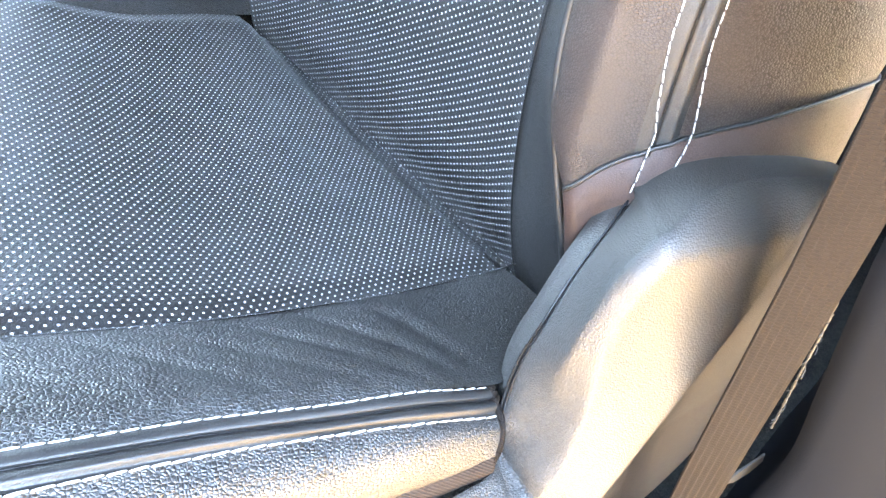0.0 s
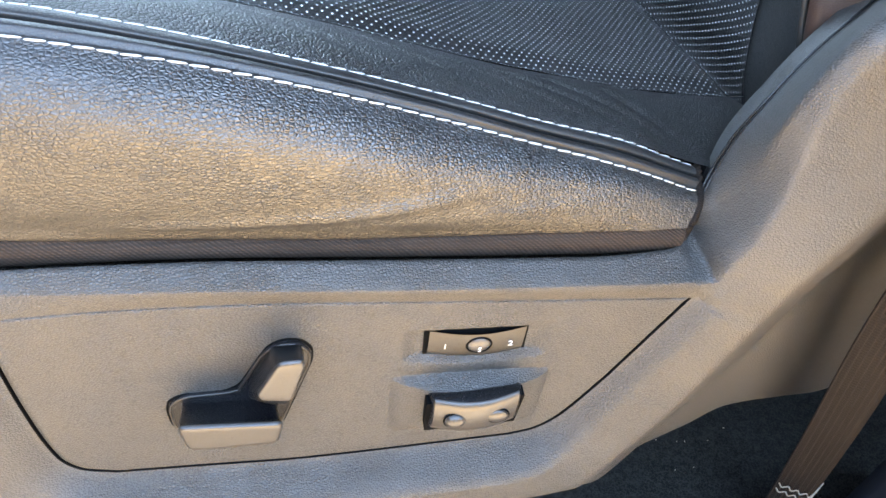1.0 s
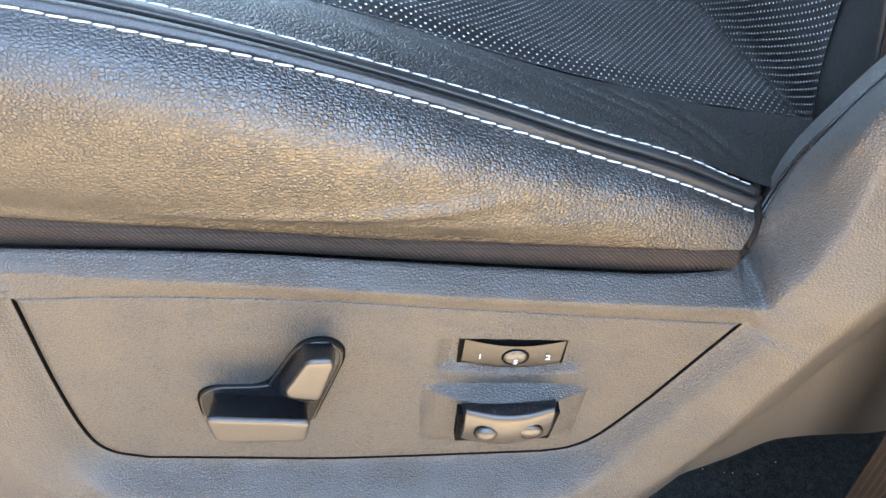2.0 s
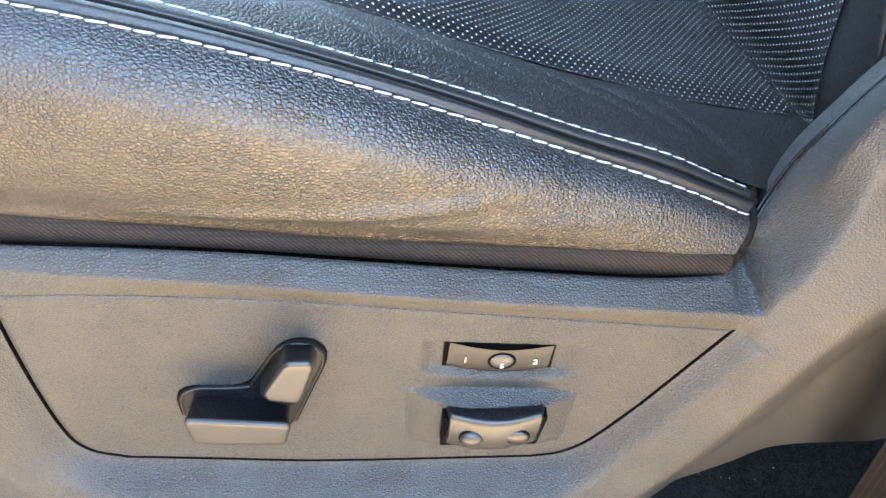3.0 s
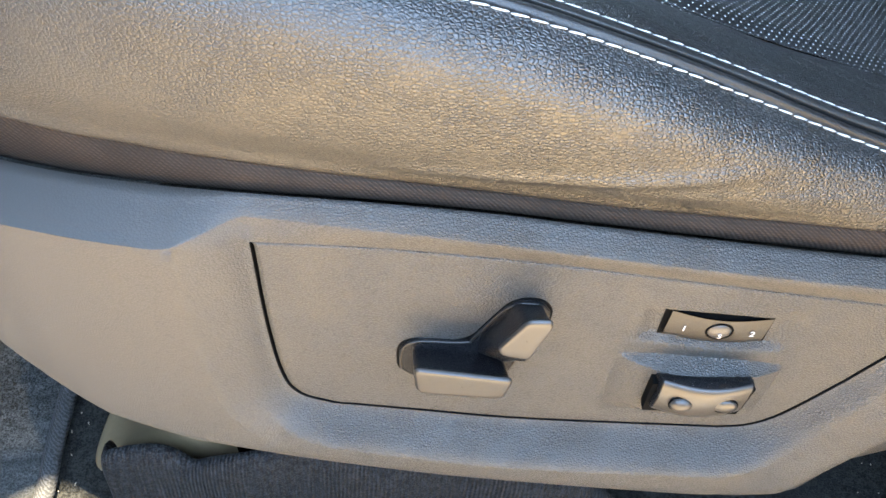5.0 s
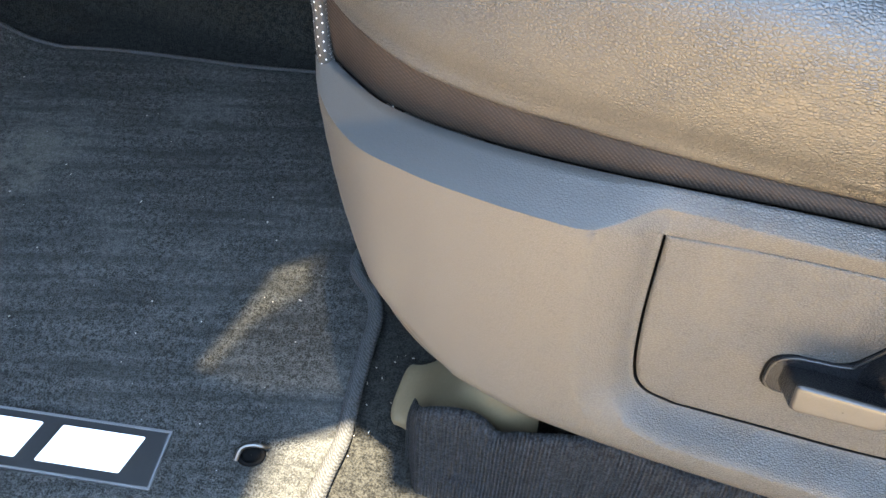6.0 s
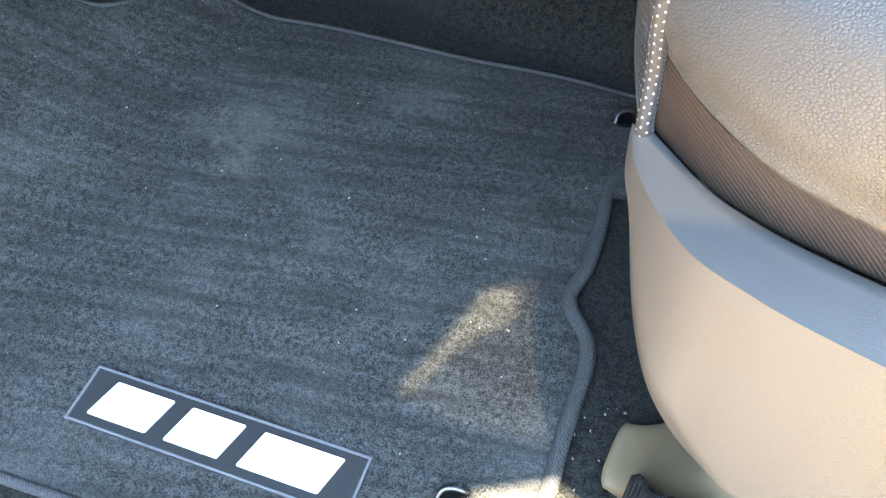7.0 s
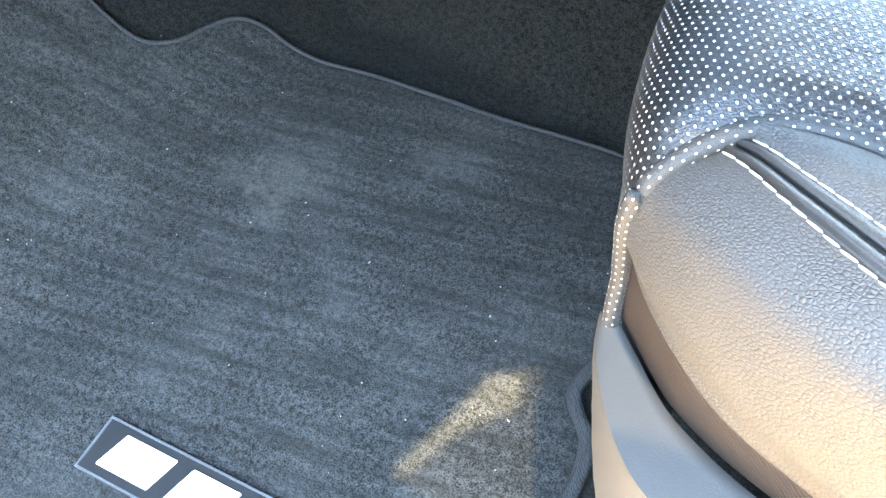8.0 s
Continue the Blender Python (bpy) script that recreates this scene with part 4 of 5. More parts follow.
def build_rocker():
    """The lumbar rocker: a barrel-shaped grey face under a black top."""
    rows = []
    for u in np.linspace(0, 1, 33):
        out = 0.0045 * math.sin(math.pi * u)
        x = lerp(0.0050, 0.0545, u)
        xf = lerp(0.0060, 0.0510, u)
        lift = 0.003 * u
        sec = [(x, -0.004, 0.2700 + lift), (lerp(x, xf, 0.5), -0.012, 0.2760 + lift), (xf, -0.0165 - out, 0.2795 + lift), (xf, -0.0178 - out, 0.2788 + lift)]
        for w in np.linspace(0.06, 0.94, 9):
            sec.append((xf, -0.0185 - out - 0.0012 * math.sin(math.pi * w), lerp(0.2780, 0.2548, w) + lift))
        sec += [(xf, -0.0176 - out, 0.2530 + lift), (lerp(x, xf, 0.5), -0.012, 0.2500 + lift), (x, -0.004, 0.2470 + lift)]
        rows.append(sec)
    P = np.array(rows)
    ends = [np.repeat(P[i].mean(0)[None], P.shape[1], 0) for i in (0, -1)]
    near = [lerp(P[i], e, 0.04) + (k * 0.0008, 0, 0) for i, e, k in ((0, ends[0], -1), (-1, ends[1], 1))]
    full = np.concatenate([ends[0][None], near[0][None], P, near[1][None], ends[1][None]])
    ob = sheet("lumbar_switch", full, KNOB, panel, "grey lumbar rocker switch with a black top")
    ob.data.materials.append(GLOSS)
    cols = P.shape[1] - 1
    for f in ob.data.polygons:
        f.material_index = int(f.index % cols < 2 or not 2 <= f.index // cols < len(full) - 3)


def build_switches():
    # bezel of the seat adjuster
    bez = [(-0.132, 0.262), (-0.130, 0.270), (-0.123, 0.2745), (-0.101, 0.2755), (-0.094, 0.280), (-0.079, 0.311), (-0.072, 0.3165), (-0.062, 0.3165),
           (-0.056, 0.309), (-0.056, 0.299), (-0.072, 0.243), (-0.077, 0.238), (-0.125, 0.240), (-0.131, 0.246)]
    ring = rounded(bez, 0.004, 4)
    # near-black outline stands for the shade in the groove
    prism("switch_gap_shade", [(x, z) for x, z in ring], 0.004, -0.0006, DARK, panel, "thin near-black line for the shaded gap round the bezel", bevel=0)
    c = np.mean(np.array(ring), 0)
    small = [tuple(np.array(p) + (c - np.array(p)) / np.linalg.norm(c - np.array(p)) * 0.0014) for p in ring]
    prism("switch_bezel", small, 0.003, -0.0022, GLOSS, panel, "black bezel of the seat switches", bevel=0.0008)
    rim = [tuple(np.array(p) + (c - np.array(p)) / np.linalg.norm(c - np.array(p)) * 0.0026) for p in ring]
    tube("bezel_rim", [(x, -0.0022, z) for x, z in rim], 0.0007, PLATE, panel, "thin grey rim of the bezel", sides=8, loop=True)
    soft_box("seat_slide_knob", [(-0.124, 0.2665), (-0.076, 0.2665), (-0.076, 0.246), (-0.122, 0.246)],
             [(-0.1225, 0.283), (-0.0715, 0.2805), (-0.0745, 0.262), (-0.1195, 0.261)],
             0.0, -0.026, KNOB, panel, "grey horizontal seat adjustment knob", r=0.0045, bevel=0.0024)
    soft_box("recline_knob", [(-0.076, 0.313), (-0.062, 0.3135), (-0.0605, 0.300), (-0.076, 0.258), (-0.090, 0.268), (-0.089, 0.284)],
             [(-0.0725, 0.331), (-0.062, 0.332), (-0.0605, 0.328), (-0.0675, 0.2995), (-0.0815, 0.3015), (-0.0835, 0.3065)],
             -0.001, -0.026, KNOB, panel, "grey tilted backrest knob", r=0.003, bevel=0.0021)
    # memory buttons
    # near-black block stands for the shade in the gap round the plate
    prism("memory_gap_shade", rounded([(-0.0005, 0.3178), (0.0545, 0.3182), (0.0555, 0.2935), (0.0005, 0.292)], 0.0012), 0.006, 0.0028, DARK, panel, bevel=0)
    P = []
    for u in np.linspace(0, 1, 25):
        top, bot = 0.3148 - 0.0030 * math.sin(math.pi * u), 0.2965 - 0.0022 * math.sin(math.pi * u)
        col = []
        for w in np.linspace(0, 1, 10):
            col.append((lerp(0.0022, 0.0530, u), 0.0004 - 0.0016 * math.sin(math.pi * u) + 0.0012 * (w - 0.5) ** 2, lerp(top, bot, w)))
        col.append((lerp(0.0022, 0.0530, u), 0.0040, bot - 0.0006))
        P.append(col)
    plate_ob = sheet("memory_plate", P, PLATE, panel, "dark grey memory button plate", flip=True)
    tube("button_ring", [(0.0288 + 0.0065 * math.cos(a), -0.0012, 0.3035 + 0.0060 * math.sin(a)) for a in np.linspace(0, 2 * math.pi, 32, endpoint=False)], 0.0006, DARK, panel, sides=6, loop=True)
    bubble("set_button", 0.0288, -0.0006, 0.3035, 0.0062, 0.0057, 0.0022, SMOOTH_PLASTIC, panel, "round grey set button")
    digit("1", 0.0108, -0.0013, 0.3035, 0.0056, panel)
    digit("2", 0.0455, -0.0013, 0.3035, 0.0056, panel)
    digit("S", 0.0288, -0.0034, 0.3022, 0.0050, panel)
    # lumbar switch
    # near-black block gives the shadow gap at the rocker's sides and top
    prism("lumbar_gap_shade", rounded([(0.0025, 0.2715), (0.0560, 0.2745), (0.0545, 0.2480), (0.0035, 0.2450)], 0.0012), 0.0, -0.0146, DARK, panel, bevel=0)
    build_rocker()
    # dark rings draw the shade round the two dots
    for x, z in ((0.0172, 0.2670), (0.0400, 0.2685)):
        tube("dot_shade_ring", [(x + 0.0062 * math.cos(a), -0.0226 + 0.0006 * math.sin(a), z + 0.0054 * math.sin(a)) for a in np.linspace(0, 2 * math.pi, 32, endpoint=False)], 0.0005, DARK, panel, sides=6, loop=True)
    bubble("raised_dot", 0.0172, -0.0226, 0.2670, 0.0060, 0.0052, 0.0036, KNOB, panel, "raised dot on the rocker")
    bubble("sunken_dot", 0.0400, -0.0228, 0.2685, 0.0060, 0.0052, 0.0020, KNOB, panel, "shallow dot on the rocker")


build_switches()


# backrest --------------------------------------------------------
def back_x(z):
    return smooth_at([0.33, 0.36, 0.42, 0.50, 0.60, 0.72, 0.90], [0.234, 0.226, 0.220, 0.222, 0.236, 0.268, 0.330], z)


# where the two stitched rows end, on the rolled foot of the bolster
FOOT_ROWS = {-1: [(0.2102, 0.0674, 0.474), (0.2125, 0.0681, 0.484), (0.2165, 0.0711, 0.497), (0.2202, 0.0734, 0.505)],
             0: [(0.2276, 0.0629, 0.483), (0.2290, 0.0632, 0.489), (0.2322, 0.0642, 0.496), (0.2325, 0.0636, 0.510)]}


def build_backrest():
    z = np.linspace(0.318, 0.90, 112)
    X = back_x(z)
    ey = smooth_at([0.33, 0.36, 0.42, 0.52, 0.65, 0.90], [0.145, 0.152, 0.163, 0.176, 0.180, 0.180], z)
    q = np.linspace(0, 1, 50)
    P = np.stack([X[:, None] + 0.012 * (np.sin(np.pi * q) ** 0.6)[None] - 0.004, lerp(ey[:, None], 2 * MIDDLE - ey[:, None] + flare(0.2), q[None]), np.broadcast_to(z[:, None], (112, 50))], -1)
    P[..., 0] -= 0.066 * (q ** 1.1)[None] * step(0.62, 0.40, z)[:, None]
    P = ruffle(P, 0.0012, 33.0)
    s = np.concatenate([[0], np.cumsum(np.hypot(np.diff(X), np.diff(z)))])
    uv = np.stack(np.broadcast_arrays((q - 0.5)[None] * 0.27, s[:, None]), -1)
    sheet("back_insert", P, PERF, seat, "perforated black leather backrest centre", uv=uv, flip=True)
    fw = step(0.37, 0.50, z)  # how far the bolster stands forward
    dx = {"edge": -0.003 + 0 * z, "valley": lerp(0.004, -0.006, fw), "pipe": lerp(-0.004, -0.034, fw), "front": lerp(-0.002, -0.030, fw)}

    def col(d, y):
        return np.stack([X + d, y, z], -1)
    lean = 0.14 * np.clip(z - 0.47, 0, 0.12)
    py = 0.1165 - 0.024 * step(0.505, 0.445, z) + 0.012 * step(0.49, 0.56, z)
    strip = np.stack([col(dx["edge"] - 0.0004, ey + 0.002), col(dx["edge"], ey - 0.003), col(dx["valley"] - 0.008, lerp(ey, py, 0.45)), col(dx["pipe"] + 0.004, py + 0.0045), col(dx["pipe"] + 0.002, py + 0.0006)], 1)
    bol = np.stack([col(dx["pipe"] + 0.002, py + 0.0006), col(dx["pipe"] - 0.001, py - 0.006), col(dx["front"] - 0.001, lerp(py, 0.074, 0.5)), col(lerp(0.0, -0.020, fw), 0.082 + lean), col(lerp(0.006, -0.008, fw), 0.0735 + lean)], 1)
    seam = np.stack([col(lerp(0.006, -0.008, fw), 0.0735 + lean), col(-0.003 + 0 * z, 0.0685 + lean), col(0.001 + 0 * z, 0.0700 + lean), col(0.005 + 0 * z, 0.0655 + lean), col(0.0095 + 0 * z, 0.0655 + lean)], 1)
    outer = np.stack([col(0.0095 + 0 * z, 0.0655 + lean), col(0.02 + 0 * z, 0.0625 + lean), col(0.055 + 0 * z, 0.057 + lean), col(0.11 + 0 * z, 0.060 + 0.6 * lean), col(0.155 + 0 * z, 0.078 + 0 * z), col(0.172 + 0 * z, 0.13 + 0 * z), col(0.172 + 0 * z, 0.30 + 0 * z)], 1)

    def fine(C, n):
        return np.stack([spline(c, np.linspace(0, 1, n)) for c in C])
    for flipped in (False, True):
        f = mirror if flipped else (lambda A: A)
        sheet("inner_strip", f(fine(strip, 18)), LEATHER_FINE, seat, "smooth black leather strip", flip=flipped)
        k = z > 0.452
        sheet("back_bolster", f(ruffle(fine(bol[k], 24), 0.0008, 41.0)), LEATHER_BACK, seat, "black grained leather backrest bolster", flip=flipped)
        sheet("back_seam", f(fine(seam[k], 18)), LEATHER_FINE, seat, "black leather double seam", flip=flipped)
        sheet("back_side", f(ruffle(fine(outer[k], 40), 0.0010, 45.0)), LEATHER_BACK, seat, "black leather backrest side", flip=flipped)
        if not flipped:
            for C, j in ((bol[k], -1), (outer[k], 0)):
                row = C[:, j].copy()
                foot = FOOT_ROWS[j]
                row[:, 1] -= 0.0078 * step(0.552, 0.500, row[:, 2])
                row = np.concatenate([spline(foot, np.linspace(0, 1, 12))[:-1], row[row[:, 2] > foot[-1][2] + 0.008]])
                holder = tube("thread_line", row[::2] + (0.0006, 0.0006, 0), 0.0004, LEATHER_FINE, seat, "white contrast stitching")
                stitches(row, np.tile((-0.5, -0.86, 0.0), (len(row), 1)), holder, 0.0062, 0.0056, 0.00042)
    # rolled lower edge of the bolster, in smooth leather
    kk = (z > 0.36) & (z < 0.56)
    zz = z[kk]
    low = np.concatenate([bol[kk][:, :-1], seam[kk][:, :-1], outer[kk]], 1)
    low = fine(low, 60)
    # the upper limit climbs towards the rear
    t = np.linspace(0, 1, 60)
    top = smooth_at([0, 0.12, 0.3, 0.42, 0.5, 1.0], [0.458, 0.492, 0.511, 0.515, 0.512, 0.500], t)
    Q = np.empty((26, 60, 3))
    for j in range(60):
        zs = np.linspace(0.385, top[j], 26)
        for c in range(2):
            Q[:, j, c] = np.interp(zs, zz, low[:, j, c])
        Q[:, j, 2] = zs
        bulge = np.sin(np.linspace(0.15, 1, 26) * math.pi) ** 0.6 * 0.0075
        Q[:, j, 1] -= bulge
        Q[:, j, 0] -= bulge * (1 - t[j])
    sheet("bolster_base", Q, LEATHER_BROWN, seat, "smooth brown-black leather at the backrest's foot")
    welt = np.concatenate([Q[:20, 0], bol[z > 0.478][:, 0]]) + (-0.001, 0.0, 0.0)
    tube("back_piping", eased(welt, 8, 44, 30), 0.0022, LEATHER_FINE, seat, "black leather piping", sides=8)
    tube("base_seam", Q[-1] + (-0.0006, -0.0012, 0.0006), 0.0011, LEATHER_FINE, seat, "dark seam over the rolled edge", sides=6)
    block("back_top", (0.31, 0.07, 0.885), (0.46, 0.51, 0.915), LEATHER_FINE, seat, bevel=0.012, segs=4)


build_backrest()


# ---------------------------------------------------------------- seat mounting and floor things
def build_riser():
    xs = np.linspace(-0.345, 0.36, 150)
    top = 0.099 + 0.020 * step(-0.27, -0.22, xs) + 0.006 * np.sin(np.clip((xs + 0.335) / 0.066, 0, 1) * np.pi) - 0.010 * np.exp(-((xs + 0.268) / 0.010) ** 2)
    top = top * step(-0.350, -0.322, xs) ** 0.35 * (0.12 + 0.88 * step(0.10, -0.02, xs))
    prof = [(-0.012, 0.0), (-0.008, 0.25), (-0.004, 0.6), (-0.002, 0.86), (0.002, 0.97), (0.006, 1.0), (0.011, 0.96), (0.015, 0.8), (0.018, 0.4), (0.020, 0.0)]
    C = spline(np.array([(y, h) for y, h in prof]), np.linspace(0, 1, 60))
    P = np.empty((150, 60, 3))
    P[..., 0] = xs[:, None]
    P[..., 1] = C[None, :, 0] + 0.03 * (1 - step(-0.345, -0.325, xs))[:, None] + 0.0035 * np.sin(xs * 60)[:, None] * (C[None, :, 1] > 0.3)
    P[..., 2] = C[None, :, 1] * top[:, None] - 0.012 * (1 - C[None, :, 1])
    ob = thing("seat_riser", "dark ribbed carpet over the step under the seat", "carpeted riser")
    sheet("riser_carpet", P, RIBBED, ob, flip=True)


build_riser()


# Pale tan base stands in for sun and warm bounce that miss the cover.
RAIL = plain("rail_plastic_lit", (0.108, 0.078, 0.044), 0.6, 0.3)


def build_rail_cover():
    ob = thing("seat_rail_cover", "plastic end cover of the seat rail, warm light put into its tan colour", "rail cover")
    rows = []
    for t in np.linspace(0, 1, 30):
        x = lerp(-0.361, -0.24, t)
        h = 0.008 + 0.158 * step(-0.05, 1.0, t) ** 1.15
        w = 0.030 + 0.012 * step(0.0, 0.4, t)
        a = np.linspace(0, math.pi, 26)
        cy = 0.066
        rows.append(np.stack([np.full(26, x) - 0.006 * np.sin(a), cy - w * np.sign(np.cos(a)) * np.abs(np.cos(a)) ** 0.6, h * np.abs(np.sin(a)) ** 0.5], -1))
    nose = rows[0] * (0, 0, 0) + (-0.367, 0.066, 0.0)
    sheet("cover_shell", np.concatenate([nose[None], np.stack(rows)]), RAIL, ob, flip=False)


build_rail_cover()

MAT_EDGE = [(-0.400, -0.10), (-0.400, -0.03), (-0.398, 0.010), (-0.404, 0.05), (-0.410, 0.10), (-0.414, 0.135), (-0.424, 0.158), (-0.446, 0.178), (-0.455, 0.195), (-0.452, 0.233),
            (-0.460, 0.29), (-0.469, 0.336), (-0.463, 0.366), (-0.448, 0.380), (-0.42, 0.386), (-0.36, 0.388), (-0.33, 0.405), (-0.33, 0.44), (-0.36, 0.470), (-0.42, 0.478), (-0.53, 0.474), (-0.60, 0.466),
            (-0.69, 0.450), (-0.79, 0.438), (-0.87, 0.427), (-0.93, 0.414), (-0.98, 0.405), (-1.025, 0.404), (-1.052, 0.388), (-1.066, 0.350), (-1.075, 0.312), (-1.100, 0.282),
            (-1.15, 0.278), (-1.21, 0.284), (-1.27, 0.270), (-1.31, 0.22), (-1.32, 0.10), (-1.31, -0.05), (-1.27, -0.15), (-1.15, -0.185), (-1.0, -0.192), (-0.87, -0.188),
            (-0.80, -0.180), (-0.73, -0.168), (-0.65, -0.160), (-0.50, -0.160), (-0.43, -0.150), (-0.405, -0.125)]


def build_mat():
    ob = thing("floor_mat", "dark grey carpet floor mat with bound edge and white badge", "floor mat")
    e = np.array(MAT_EDGE)
    loop = spline(np.concatenate([e, e[:1]]), np.linspace(0, 1, 501))[:-1]
    c = np.array((-0.78, 0.12))
    rows = []
    for r in np.concatenate([np.linspace(0.003, 0.97, 46), [0.985, 0.995, 1.0]]):
        q = lerp(c, loop, r)
        z = floor_z(q[:, 0]) + 0.0022 * np.sin(q[:, 0] * 17 + 1) * np.sin(q[:, 1] * 15) * step(1, 0.8, r)
        z = z - 0.003 * step(0.975, 1.0, r)
        rows.append(np.stack([q[:, 0], q[:, 1], z], -1))
    low = rows[-1] - (0, 0, 0.009)
    sheet("pile_surface", np.concatenate([np.stack(rows), low[None]]), MAT, ob, loop=True, flip=False)
    path = np.stack([loop[:, 0], loop[:, 1], floor_z(loop[:, 0]) - 0.002], -1)
    thick = 0.0027 + 0.0047 * step(-0.56, -0.50, loop[:, 0]) * step(0.41, 0.37, loop[:, 1]) + 0.0022 * step(0.0, -0.08, loop[:, 1])
    tube("edge_binding", path, thick[:, None, None], BINDING, ob, "corded grey edge binding", sides=12, loop=True)
    return ob


def corded():
    m, n, l, b = material("corded_binding", 0.85, (0.10, 0.10, 0.105), 0.2)
    co = n.new("ShaderNodeTexCoord").outputs["Object"]
    w = n.new("ShaderNodeTexWave")
    w.inputs["Scale"].default_value = 190.0
    w.inputs["Distortion"].default_value = 5.0
    w.inputs["Detail Scale"].default_value = 2.0
    w.bands_direction = 'DIAGONAL'
    l.new(co, w.inputs["Vector"])
    t = tex(n, l, "ShaderNodeTexNoise", 900.0, co, 3.0)
    f = calc(n, l, 'ADD', calc(n, l, 'MULTIPLY', w.outputs["Fac"], 0.35), calc(n, l, 'MULTIPLY', t.outputs["Fac"], 0.65))
    l.new(blend(n, l, ramp(n, l, f, 0.0, 1.0, 0.3, 0.7), (0.014, 0.014, 0.014), (0.043, 0.043, 0.043)), b.inputs["Base Color"])
    bump(n, l, f, b, 0.9, 0.0012)
    return m


BINDING = corded()
floor_mat = build_mat()


def build_badge():
    """The mat's badge: a clear framed plate with three plain slanted white shapes."""
    ang = math.atan2(0.038, 0.259)
    m = Matrix.Translation((-0.7845, -0.117, 0.0012)) @ Matrix.Rotation(ang, 4, 'Z')
    w, h = 0.260, 0.0525

    def put(name, outline, z0, z1, mat, label, bevel=0.0004):
        bm = bmesh.new()
        a = [bm.verts.new(m @ Vector((x, y, z0))) for x, y in outline]
        b = [bm.verts.new(m @ Vector((x, y, z1))) for x, y in outline]
        n = len(a)
        for i in range(n):
            bm.faces.new((a[i], a[(i + 1) % n], b[(i + 1) % n], b[i]))
        bm.faces.new(list(reversed(a)))
        top = bm.faces.new(b)
        bmesh.ops.recalc_face_normals(bm, faces=bm.faces)
        if bevel:
            bmesh.ops.bevel(bm, geom=list(top.edges), offset=bevel, segments=2, affect='EDGES')
        return part(name, bm, mat, floor_mat, label, smooth=False)

    put("badge_plate", rounded([(0, 0), (w, 0), (w, h), (0, h)], 0.002), -0.002, 0.0016, BADGE, "dark clear-framed badge on the mat")
    for lo, hi in (((0, 0), (w, 0.0022)), ((0, h - 0.0022), (w, h)), ((0, 0.0022), (0.0022, h - 0.0022)), ((w - 0.0022, 0.0022), (w, h - 0.0022))):
        put("badge_rim", [(lo[0], lo[1]), (hi[0], lo[1]), (hi[0], hi[1]), (lo[0], hi[1])], 0.0016, 0.0026, RIM, "pale clear rim")
    y0, y1, s = 0.010, 0.0435, 0.010
    for a, b in ((0.016, 0.082), (0.090, 0.150), (0.158, 0.240)):
        put("badge_shape", rounded([(a, y0), (b - s, y0), (b, y1), (a + s, y1)], 0.0015), 0.0016, 0.0030, PRINT, "plain white slanted shape")


BADGE = plain("badge_backing", (0.017, 0.0175, 0.018), 0.3, grain=500.0)
RIM = plain("clear_rim", (0.085, 0.088, 0.09), 0.3)
build_badge()


def build_hook(x, y, turn):
    ob = thing("mat_hook", "black floor hook with bare metal clip through the mat", "floor hook", (x, y, 0.002), group="mat hooks")
    a = np.linspace(0, 2 * math.pi, 24, endpoint=False)
    tube("grommet", np.stack([0.0100 * np.cos(a), 0.0085 * np.sin(a), 0 * a + 0.001], -1), 0.0022, DARK, ob, "black ring", sides=8, loop=True)
    hole = np.stack([np.stack([r * np.cos(a), r * 0.85 * np.sin(a), 0 * a + 0.0006], -1) for r in (0.0005, 0.005, 0.010)])
    sheet("recess", hole, DARK, ob, loop=True)
    tube("clip", [(-0.012, -0.005, 0.002), (-0.007, 0.002, 0.009), (0.002, 0.004, 0.011), (0.010, 0.004, 0.008), (0.013, 0.006, 0.003)], 0.0022, STEEL, ob, "bare metal hook", sides=8, count=20)
    ob.rotation_euler = (0, 0, turn)
    return ob


build_hook(-0.463, -0.027, 0.3)
build_hook(-0.489, 0.431, 0.6)


# ---------------------------------------------------------------- belt and pillar
def build_belt():
    ob = thing("seat_belt", "brown-grey woven seat belt hanging beside the pillar", "seat belt")
    left = spline([(0.165, -0.035, 0.78), (0.198, -0.022, 0.60), (0.213, -0.020, 0.505), (0.232, -0.018, 0.33), (0.262, -0.010, 0.20), (0.288, 0.0, 0.10), (0.305, 0.006, 0.02)], np.linspace(0, 1, 90))
    w = np.linspace(0, 1, 61)
    fold = np.minimum(w, 0.55)[:, None] * np.array((0.040, -0.020, 0.0)) + np.maximum(w - 0.55, 0)[:, None] * np.array((0.040, 0.020, 0.0))
    P = left[:, None] + fold[None]
    P[..., 1] -= (0.002 * np.sin(w * math.pi) + 0.0006 * np.cos(w * math.pi * 24))[None]
    back = P + np.array((0.0004, 0.0014, 0.0))
    full = np.concatenate([P, back[:, ::-1]], 1)
    sheet("webbing", full, WEBBING, ob, loop=True, flip=True)
    for h in (0.098, 0.108):
        c = np.array([np.interp(h, left[::-1, 2], left[::-1, k]) for k in range(3)])
        u = np.linspace(0.03, 0.97, 14)
        pts = c + np.minimum(u, 0.55)[:, None] * np.array((0.040, -0.020, 0.0)) + np.maximum(u - 0.55, 0)[:, None] * np.array((0.040, 0.020, 0.0)) + (0, -0.0012, 0)
        pts[:, 1] -= 0.002 * np.sin(u * math.pi)
        pts[:, 2] += 0.0018 * np.cos(np.arange(14) * math.pi)
        tube("belt_stitching", pts, 0.0006, BELT_THREAD, ob, "pale zigzag stitching", sides=6, count=60)


build_belt()


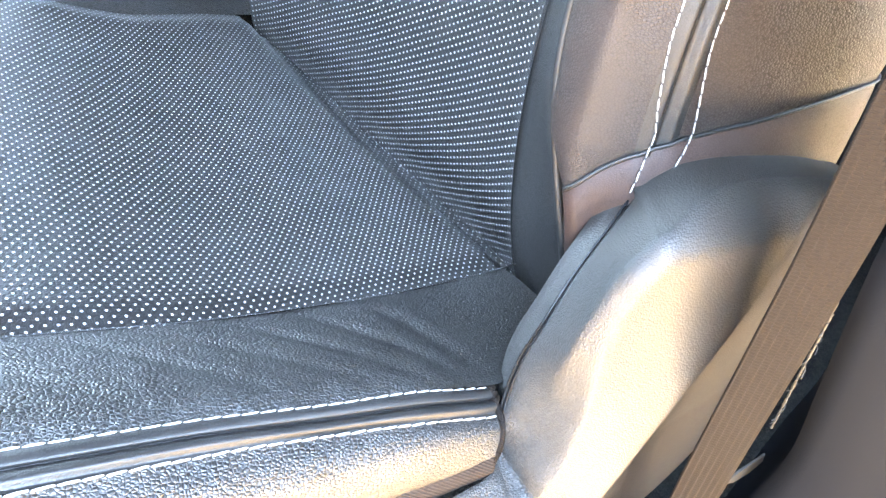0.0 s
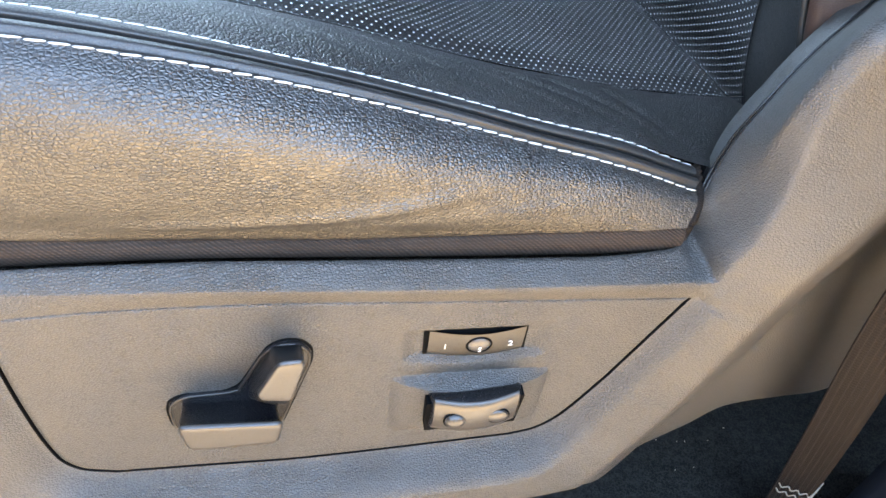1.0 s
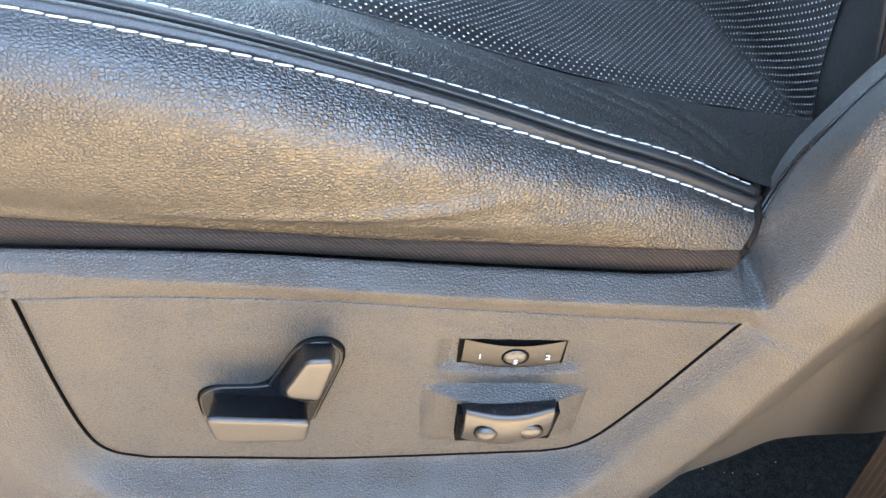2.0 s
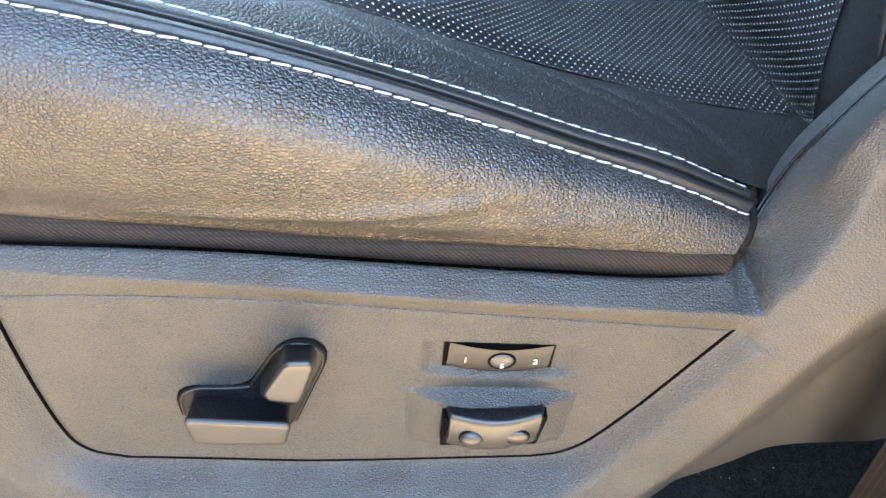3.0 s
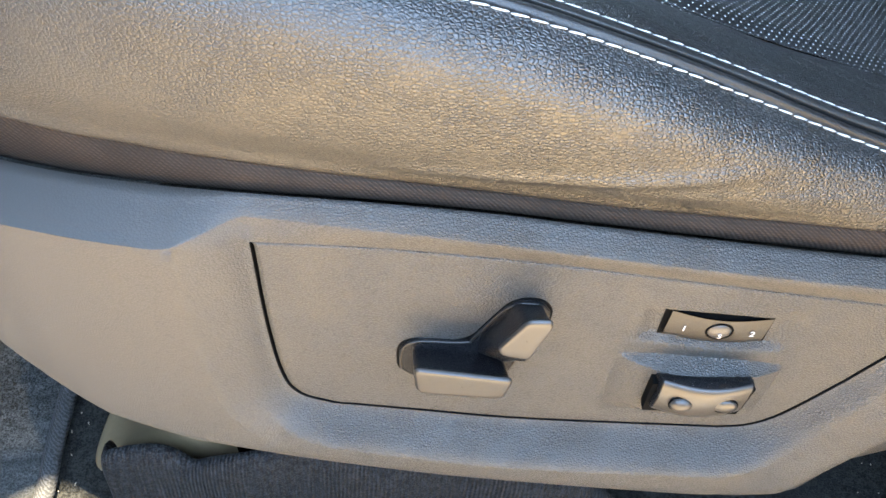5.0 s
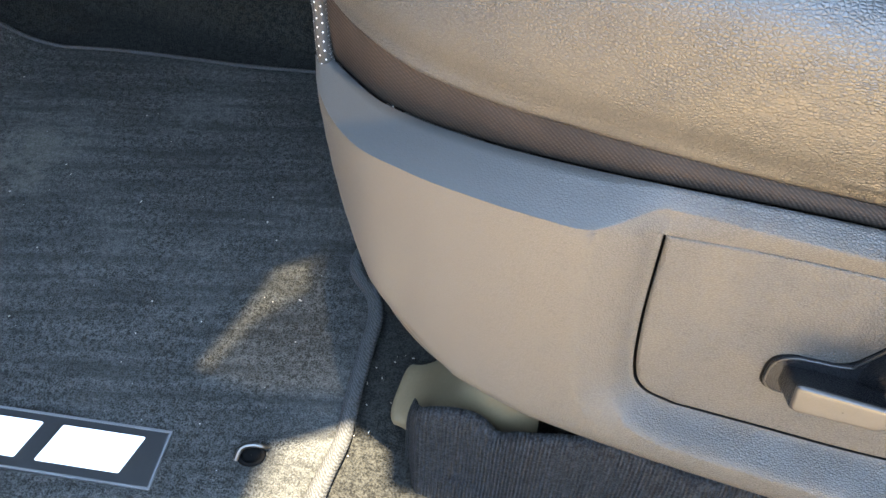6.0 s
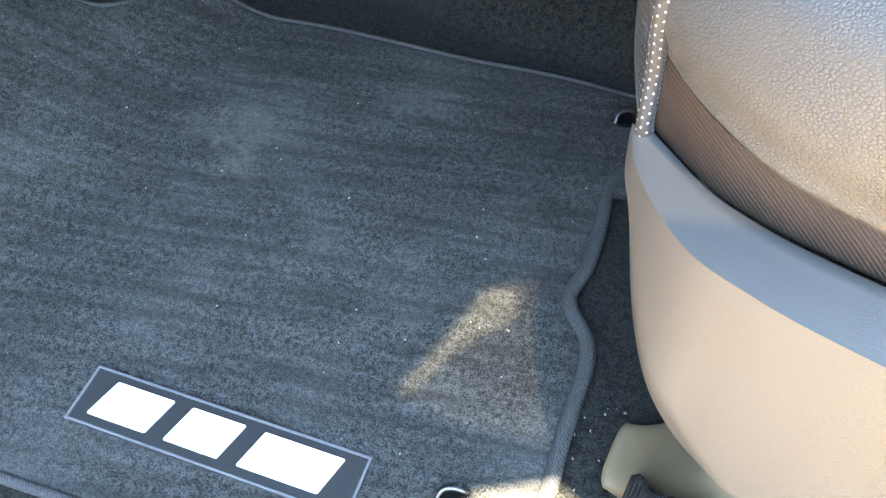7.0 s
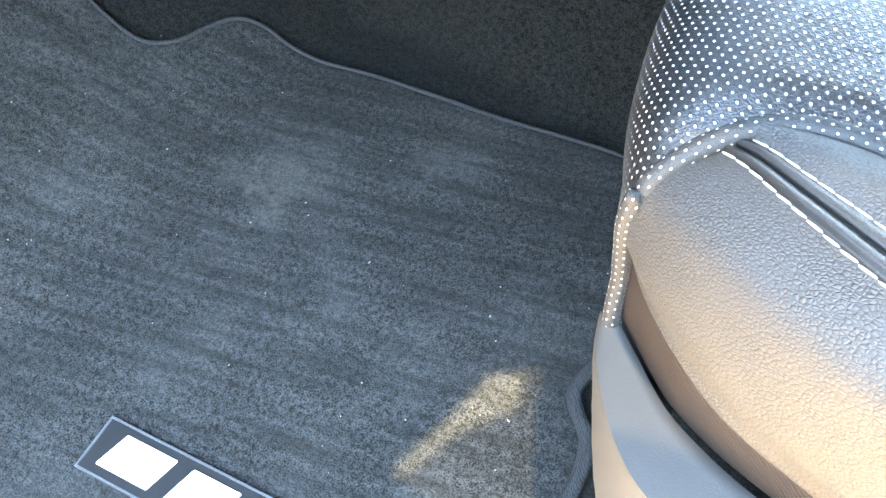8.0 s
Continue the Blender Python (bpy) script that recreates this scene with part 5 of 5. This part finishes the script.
def build_pillar():
    edge = spline([(0.20, -0.03, 0.80), (0.238, -0.02, 0.60), (0.260, -0.02, 0.53), (0.284, -0.02, 0.452), (0.308, -0.02, 0.379), (0.334, -0.02, 0.293), (0.350, -0.01, 0.20), (0.365, 0.0, -0.02)], np.linspace(0, 1, 60))
    rows = []
    for o in [(0.10, 0.05, 0), (0.03, 0.012, 0), (0.004, 0.002, 0), (0, 0, 0), (0.006, -0.007, 0), (0.014, -0.03, 0), (0.026, -0.08, 0), (0.045, -0.17, 0), (0.08, -0.28, 0), (0.40, -0.34, 0)]:
        lean = np.interp(edge[:, 2], [0.48, 0.70], [1.0, 0.4])[:, None]
        rows.append(edge + np.array(o) * (lean if o[1] < -0.02 else 1.0))
    C = np.stack(rows, 1)
    P = np.stack([spline(c, np.linspace(0, 1, 30)) for c in C])
    ob = sheet("pillar_trim", P, PILLAR, label="dark grey fabric-grained trim of the door pillar", flip=True)
    tagged(ob, category="pillar", kind="structure")


build_pillar()


def build_scraps():
    """A frayed pale strip and a torn scrap that stick out between belt and pillar."""
    fr = thing("frayed_strip", "pale frayed edge of lining between belt and pillar", "lining edge")
    p = spline([(0.272, -0.018, 0.462), (0.279, -0.017, 0.440), (0.286, -0.016, 0.410), (0.292, -0.016, 0.378), (0.297, -0.016, 0.350)], np.linspace(0, 1, 40))
    tube("strip_core", p, (0.0007 + 0.0003 * np.sin(np.arange(40) * 1.7) * np.sin(np.arange(40) * 0.45))[:, None, None], PAPER, fr, sides=6)
    random.seed(5)
    for i in range(2, 38, 2):
        o = Vector(p[i])
        e = o + Vector((random.uniform(-0.006, -0.002), random.uniform(-0.004, 0.0), random.uniform(-0.005, 0.004)))
        tube("loose_fibre", [o, lerp(o, e, 0.5) + Vector((0, -0.0008, 0.0008)), e], 0.0003, PAPER, fr, sides=5, count=6)
    sc = thing("paper_scrap", "torn white scrap stuck behind the seat belt", "scrap")
    prism("scrap_sheet", [(0.346, 0.226), (0.356, 0.236), (0.376, 0.247), (0.380, 0.236), (0.372, 0.226), (0.358, 0.221)], 0.0095, 0.008, PAPER, sc, bevel=0.0003)


build_scraps()


def build_crumbs():
    """Pale crumbs and lint on the mat and on the carpet beside the seat."""
    random.seed(11)
    bm = bmesh.new()
    spots = [(random.uniform(-1.15, -0.46), random.uniform(-0.12, 0.40), 0.0) for _ in range(70)]
    spots += [(random.uniform(0.16, 0.34), random.uniform(0.02, 0.16), -0.012) for _ in range(26)]
    spots += [(random.uniform(-0.40, -0.36), random.uniform(0.0, 0.12), -0.012) for _ in range(14)]
    for x, y, z in spots:
        r = random.uniform(0.0003, 0.0008)
        grain = bmesh.ops.create_icosphere(bm, subdivisions=1, radius=r)["verts"]
        stretch = Vector((random.uniform(0.7, 2.6), random.uniform(0.7, 1.6), 0.7))
        turn = Matrix.Rotation(random.uniform(0, math.pi), 3, 'Z')
        base = Vector((x, y, z + float(floor_z(x)) + 0.0022 + r * 0.5))
        for v in grain:
            v.co = base + turn @ (v.co * stretch * random.uniform(0.8, 1.2))
    ob = part("crumbs", bm, CRUMB, None, "pale crumbs and lint scattered over the dark carpet")
    tagged(ob, category="crumbs", kind="stuff")


CRUMB = plain("crumb", (0.22, 0.20, 0.17), 0.9)
build_crumbs()
